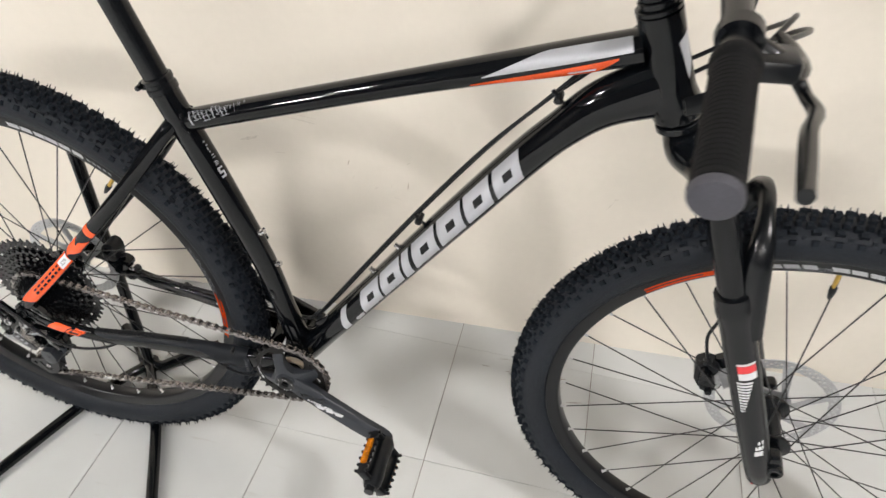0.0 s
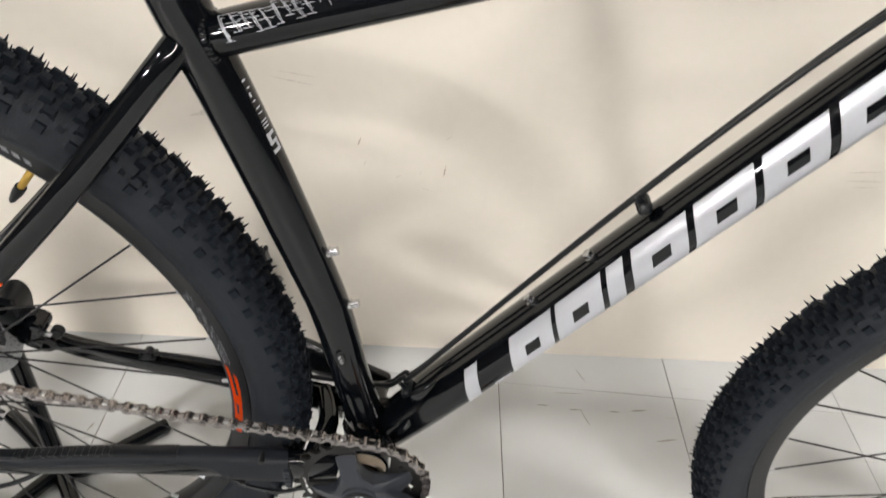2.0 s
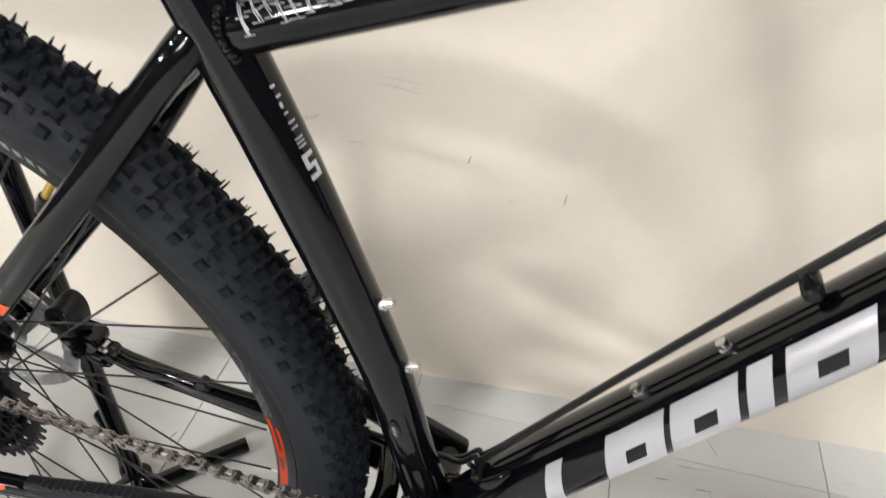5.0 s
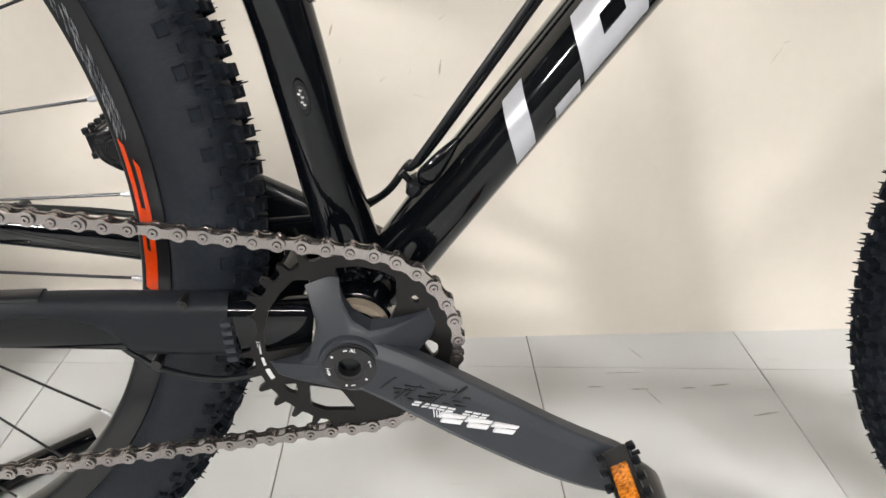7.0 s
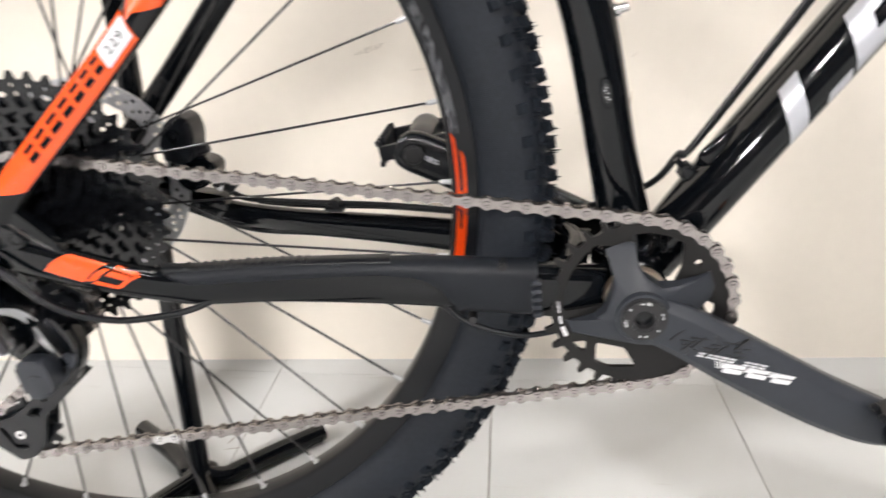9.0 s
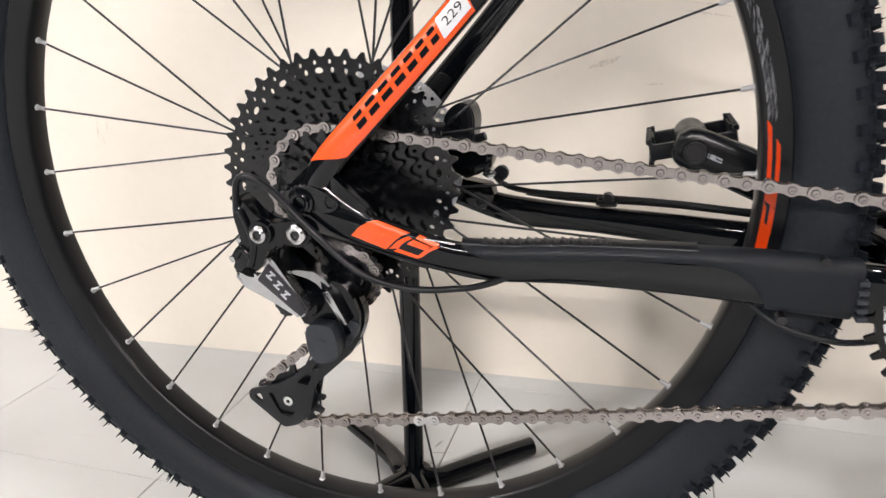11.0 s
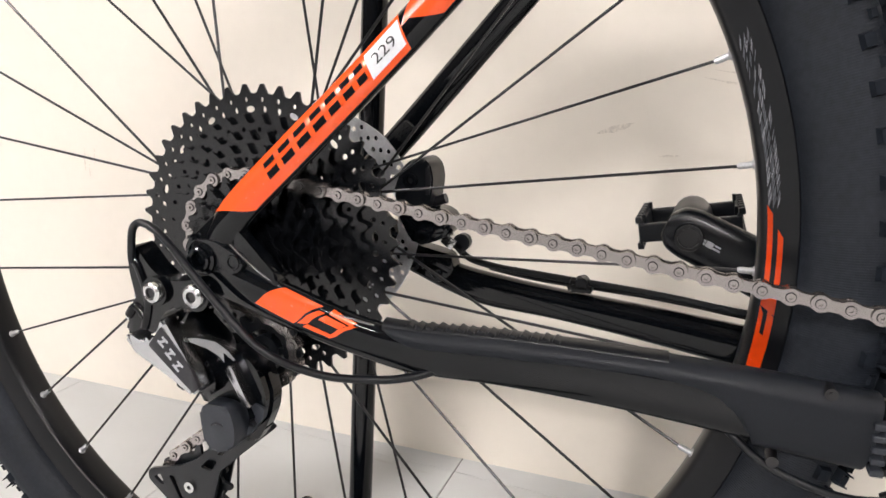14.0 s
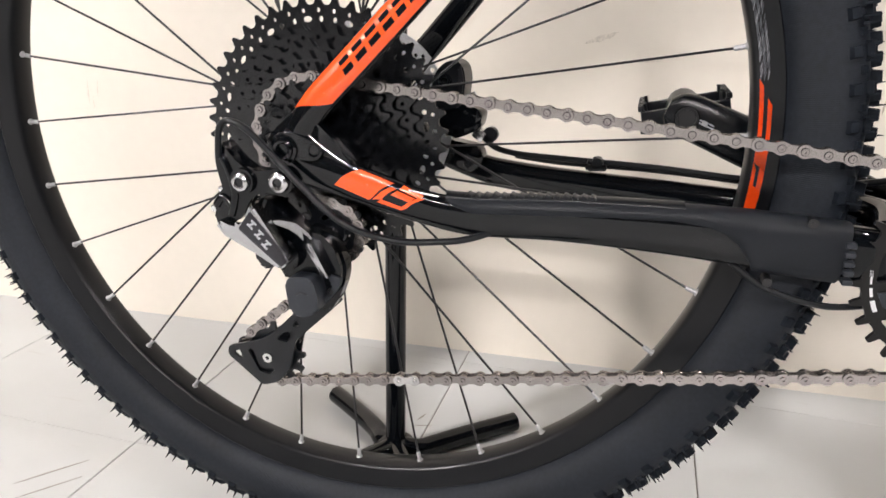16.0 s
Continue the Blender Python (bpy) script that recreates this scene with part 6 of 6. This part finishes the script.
# shifter below the bar
bm = bmesh.new()
c = V((0.0600, -0.178, 0.189))
tube(bm, [(*(c + V((0, -0.006, 0))), 0.0155), (*(c + V((0, 0.006, 0))), 0.0155)], 18)
box(bm, c + V((0.020, -0.004, -0.022)), (0.036, 0.034, 0.018), Matrix.Rotation(0.3, 3, "Y"), 0.005)
sh = fpart("gear_shifter", bm, PLASTIC, "black gear shifter pod")
bm = bmesh.new()
tube(bm, smooth_path([(*(c + V((0.006, -0.010, -0.028))), 0.004, 0.006), (*(c + V((-0.018, -0.018, -0.034))), 0.003, 0.008), (*(c + V((-0.040, -0.022, -0.034))), 0.003, 0.007)], 4), 12)
part("shift_paddle", bm, PLASTIC, sh)
# fork prints on the drive-side leg
low_ob = next(o for o in bike.children if o.name.startswith("fork_lower") and o.data.vertices[0].co.y < 0)
leg = {"p": [V((LEGX, -0.066, z)) for z in (-0.18, -0.50)], "u": [V((0, 1, 0))] * 2, "w": [V((1, 0, 0))] * 2, "a": [0.0197, 0.0178], "b": [0.0197, 0.0178]}
F = lambda z: (-0.18 - z) / 0.32
printed("red_print", leg, [[(F(-0.252), 132), (F(-0.252), 196), (F(-0.264), 196), (F(-0.264), 132)]], RED, low_ob, "red printed block", 0.0005)
quads = [[(F(-0.248), 132), (F(-0.248), 196), (F(-0.2515), 196), (F(-0.2515), 132)], [(F(-0.2645), 132), (F(-0.2645), 196), (F(-0.276), 196), (F(-0.276), 132)]]
z = -0.280
k = 0
while z > -0.335:
    quads.append([(F(z), 150 + k * 4), (F(z), 206), (F(z - 0.0032), 206), (F(z - 0.0032), 152 + k * 4)])
    z -= 0.0052
    k += 1
quads += [[(F(-0.395), 138), (F(-0.395), 160), (F(-0.402), 164), (F(-0.402), 142)], [(F(-0.405), 140), (F(-0.405), 172), (F(-0.412), 176), (F(-0.412), 144)], [(F(-0.415), 146), (F(-0.415), 178), (F(-0.424), 182), (F(-0.424), 150)]]
printed("white_print", leg, quads, WHITE, low_ob, "white printed bars", 0.0005)
# grey patch on the head tube side
hd = skin([(*hb, 0.0232, 0.0232), (*HEAD, 0.0222, 0.0222), (*ht, 0.0228, 0.0228)], 4)
fwd = 222 if skin_point(hd, 0.5, 222, 0).x > skin_point(hd, 0.5, 138, 0).x else 138
turn_ = 1 if fwd > 180 else -1
printed("head_patch", hd, [[(0.44, fwd + 8 * turn_), (0.74, fwd - 6 * turn_), (0.80, fwd + 30 * turn_), (0.56, fwd + 28 * turn_)]], PALEGREY, tubes["head_tube"], "silver painted head tube patch")

# ---- prints on crank, ring, rims ----
def crank_print(quads, material, name, lift=-0.0862):
    bm = bmesh.new()
    for q in quads:
        vs = []
        for t, h in q:
            x, z = spin(t, 0)
            n_ = V((-math.sin(CR_ANG), math.cos(CR_ANG)))
            vs.append((x + n_.x * h, z + n_.y * h))
        y0, y1 = (arm_face(q[k][0]) for k in (0, 1))
        base = min(y0, y1)
        plate(bm, vs, base - 0.0004, base + 0.002)
    return part(name, bm, material, crank, smooth=False)


rise = lambda t, h: (t, h + (t - 0.041) * 0.205)
bar = lambda t0, t1, h0, h1, k=0.0: [rise(t0, h0), rise(t1, h0), rise(t1 + k, h1), rise(t0 + k, h1)]
small = []
for k in range(9):
    if k == 5:
        continue
    t0 = 0.0415 + k * 0.0047
    small += [bar(t0, t0 + 0.0038, -0.0074, -0.0082, -0.0003), bar(t0 - 0.0006, t0 + 0.0032, -0.0095, -0.0103, -0.0003)]
crank_print(small, WHITE, "small_print")
crank_print([bar(0.0528 + k * 0.0016, 0.0535 + k * 0.0016, -0.0112, -0.0160, 0.0022) for k in range(3)] +
            [bar(0.0580 + k * 0.0148, 0.0718 + k * 0.0148, -0.0112, -0.0135, -0.0006) for k in range(3)] +
            [bar(0.0574 + k * 0.0148, 0.0622 + k * 0.0148, -0.0135, -0.0147, -0.0004) for k in range(3)] +
            [bar(0.0600 + k * 0.0148, 0.0712 + k * 0.0148, -0.0147, -0.0178, -0.0006) for k in range(3)], WHITE, "white_print")
rnd = random.Random(21)
for k in range(26):
    t, h = 0.0255 + 0.0016 * k, 0.0060 - 0.0030 * (k % 4) + 0.0001 * k
    if k % 3:
        crank_print([bar(t, t + rnd.uniform(0.003, 0.008), h - 0.004, h - 0.0047, rnd.uniform(-0.001, 0.001))], INK, "dark_graphic")
    else:
        crank_print([bar(t, t + 0.0009, h, h - 0.009, rnd.choice((-0.005, 0.005)))], INK, "dark_graphic")
bm = bmesh.new()
for a0, a1, r0, r1 in ((178, 183, 0.0522, 0.0532), (186, 192, 0.0518, 0.0534), (195, 203, 0.0512, 0.0538)):
    for k in range(3):
        aa, bb = radians(a0 + (a1 - a0) * k / 3), radians(a0 + (a1 - a0) * (k + 1) / 3)
        plate(bm, [(BB[0] + r0 * math.cos(aa), BB[1] + r0 * math.sin(aa)), (BB[0] + r0 * math.cos(bb), BB[1] + r0 * math.sin(bb)), (BB[0] + r1 * math.cos(bb), BB[1] + r1 * math.sin(bb)), (BB[0] + r1 * math.cos(aa), BB[1] + r1 * math.sin(aa))], RING_Y - 0.0022, RING_Y - 0.0012)
part("ring_print", bm, WHITE, ring, smooth=False)
bm = bmesh.new()
for k in range(6):
    a = TAU * k / 6 + 0.3
    disc(bm, BB[0] + 0.0118 * math.cos(a), BB[1] + 0.0118 * math.sin(a), 0.0007, -0.0720, -0.0710, 10)
for k in range(4):
    a = TAU * k / 4 + 0.1
    box(bm, (BB[0] + 0.0118 * math.cos(a), -0.0717, BB[1] + 0.0118 * math.sin(a)), (0.0022, 0.0006, 0.0006), Matrix.Rotation(-a + math.pi / 2, 3, "Y"))
part("bolt_print", bm, WHITE, bolt, smooth=False)


def flat_text(words, size, x, z, y, turn, parent, name):
    me_ = text_mesh(words, size)
    c_, s_ = math.cos(turn), math.sin(turn)
    for v_ in me_.vertices:
        v_.co = (x + v_.co.x * c_ - v_.co.y * s_, y, z + v_.co.x * s_ + v_.co.y * c_)
    me_.materials.append(WHITE)
    part(name, me_, WHITE, parent)


flat_text("AL", 0.0034, BB[0] + 0.0030, BB[1] + 0.0115, -0.0719, radians(-14), bolt, "lettering")
flat_text("LH", 0.0034, BB[0] - 0.0117, BB[1] - 0.0010, -0.0719, radians(84), bolt, "lettering")
flat_text("30T", 0.0030, BB[0] - 0.0528, BB[1] + 0.0040, RING_Y - 0.0022, radians(90), ring, "lettering")
# rim prints: a fine grey weave above the orange stripe, pale blocks round the top
rnd = random.Random(17)
for wl, base in ((rear, 5.2), (front, 92.0)):
    for k in range(46):
        a = base + k * 0.36
        fade = 1 - 0.6 * k / 46
        for r0 in (0.2997, 0.3018, 0.3040):
            if rnd.random() < 0.90 * fade + 0.1:
                arc_print(wl, a, a + 0.24, r0, r0 + 0.0019 * rnd.uniform(0.7, 1.0), -0.0123, PALEGREY if rnd.random() < 0.35 else GREYPRINT, "rim_weave", 1.0)
for k, a in enumerate((57.0, 60.4, 63.8, 67.2, 70.6, 74.0, 80.0, 83.4, 86.8, 90.2, 93.6, 97.0)):
    arc_print(rear, a, a + 2.8 + 0.2 * (k % 3), 0.3022, 0.3088, -0.0123, WHITE, "rim_print", 0.6)
    arc_print(front, a + 15, a + 17.8 + 0.2 * (k % 3), 0.3022, 0.3088, -0.0123, WHITE, "rim_print", 0.6)
for k in range(5):
    arc_print(rear, 49.0 + k * 1.5, 49.9 + k * 1.5, 0.3040, 0.3075, -0.0123, PALEGREY, "rim_print", 0.6)
for wl, far in ((front, 132), (rear, 122)):
    for a0, a1, r0, r1 in ((106, far, 0.2997, 0.3024), (108, far, 0.3044, 0.3068), (110, 118, 0.3024, 0.3044)):
        arc_print(wl, a0, a1, r0, r1, -0.0123, ORANGE, "rim_stripe", 0.0, "orange rim stripe")
bm = bmesh.new()
annulus(bm, lx, lz, 0.0068, 0.0086, 0.0664, 0.072, 24)
disc(bm, lx, lz, 0.0066, 0.0671, 0.072, 8)
part("axle_end", bm, INK, lcrank, "black pedal axle end")
# small white print on the far crank
bm = bmesh.new()
for u, v, w, h in ((0.0135, 0.0022, 0.0046, 0.0038), (0.0185, 0.0034, 0.0040, 0.0011), (0.0185, 0.0012, 0.0050, 0.0011), (0.0092, 0.0030, 0.0030, 0.0011), (0.0092, 0.0010, 0.0026, 0.0011)):
    box(bm, (lx + u * 0.887 + v * 0.462, 0.0698 - 0.06 * u, lz - u * 0.462 + v * 0.887), (w, 0.0008, h), Matrix.Rotation(radians(27.5), 3, "Y"))
part("crank_print", bm, PALEGREY, lcrank, "small white print", smooth=False)

# ---- marks on the wall and the floor ----
DARKMARK = shader("brown_mark", (0.52, 0.45, 0.37), 0.7, 0, 0, grain=0.3, grain_scale=300)
FLOORMARK = shader("floor_mark", (0.30, 0.285, 0.26), 0.6, 0, 0, grain=0.3, grain_scale=200)


def mark(name, m, ln, wd, material, label, category, group, seed):
    """A thin ragged smear, pointed at both ends."""
    r_ = random.Random(seed)
    n = 7
    top = [(-0.5 * ln + ln * k / n, wd * 0.5 * math.sin(math.pi * k / n) * r_.uniform(0.5, 1.1) + 0.00005) for k in range(n + 1)]
    low = [(x, -wd * 0.5 * math.sin(math.pi * k / n) * r_.uniform(0.5, 1.1) - 0.00005) for k, (x, _) in enumerate(top)]
    ob = new(name, mesh(plate(bmesh.new(), top + low[::-1], -0.0003, 0.0), name, material, False))
    ob.matrix_basis = m
    tagged(ob, label, category, group, "structure")


scuffs = ((0.344, 0.404, 0.014, 1.3, 0.0030), (0.400, 0.352, 0.012, 0.7, 0.0024), (0.441, 0.333, 0.020, -0.3, 0.0014), (0.463, 0.366, 0.020, 1.5, 0.0026), (0.464, 0.420, 0.014, 0.6, 0.0022), (0.353, 0.371, 0.010, 1.2, 0.0016), (0.430, 0.361, 0.008, 1.4, 0.0014))
for k, (x, z, ln, a, wd) in enumerate(scuffs):
    mark("scuff", ROOM @ Matrix.Translation((x, -0.0002, z)) @ Matrix.Rotation(-a, 4, "Y"), ln, wd, DARKMARK if k in (3, 0) else SCUFF, "small brown scuff on the cream wall", "scuff", "wall scuffs", k)
smears = ((0.258, 0.485, 0.060, -0.14, 0.0026), (0.262, 0.495, 0.050, -0.10, 0.0016), (1.060, 0.415, 0.050, 0.1, 0.0030), (1.068, 0.400, 0.055, 0.05, 0.0024), (1.075, 0.390, 0.040, 0.1, 0.0020), (0.146, 0.431, 0.042, 0.35, 0.0100), (-0.562, 0.336, 0.034, 1.55, 0.0034), (-0.546, 0.342, 0.026, 1.45, 0.0028), (-0.555, 0.322, 0.018, 1.6, 0.0020), (0.853, 0.385, 0.024, 1.1, 0.0018), (0.862, 0.401, 0.012, 0.3, 0.0026), (0.205, 0.406, 0.024, 0.1, 0.0026))
for k, (x, z, ln, a, wd) in enumerate(smears):
    mark("scuff", ROOM @ Matrix.Translation((x, -0.0002, z)) @ Matrix.Rotation(-a, 4, "Y"), ln, wd, SCUFF, "faint grey smear on the cream wall", "scuff", "wall scuffs", 40 + k)
FLAT = Matrix.Rotation(radians(-90), 4, "X")
streaks = ((0.715, -0.119, 0.024, 0.0, 0.0020), (0.727, -0.134, 0.030, 1.9, 0.0012), (0.778, -0.120, 0.020, 0.0, 0.0024), (0.820, -0.116, 0.028, 0.1, 0.0040), (0.853, -0.172, 0.036, 0.15, 0.0030), (0.735, -0.046, 0.026, 2.0, 0.0012), (0.705, -0.086, 0.046, 0.0, 0.0010), (0.660, -0.112, 0.020, 0.0, 0.0022), (-0.365, -0.378, 0.070, 0.85, 0.0024), (-0.350, -0.400, 0.060, 0.85, 0.0018), (-0.022, -0.183, 0.018, 1.2, 0.0030), (-0.016, -0.200, 0.022, 0.2, 0.0016))
for k, (x, y, ln, a, wd) in enumerate(streaks):
    mark("floor_mark", ROOM @ Matrix.Translation((x, y, 0.0002)) @ Matrix.Rotation(a, 4, "Z") @ FLAT, ln, wd, FLOORMARK, "thin dark scrape on a pale floor tile", "scrape", "floor scrapes", 80 + k)
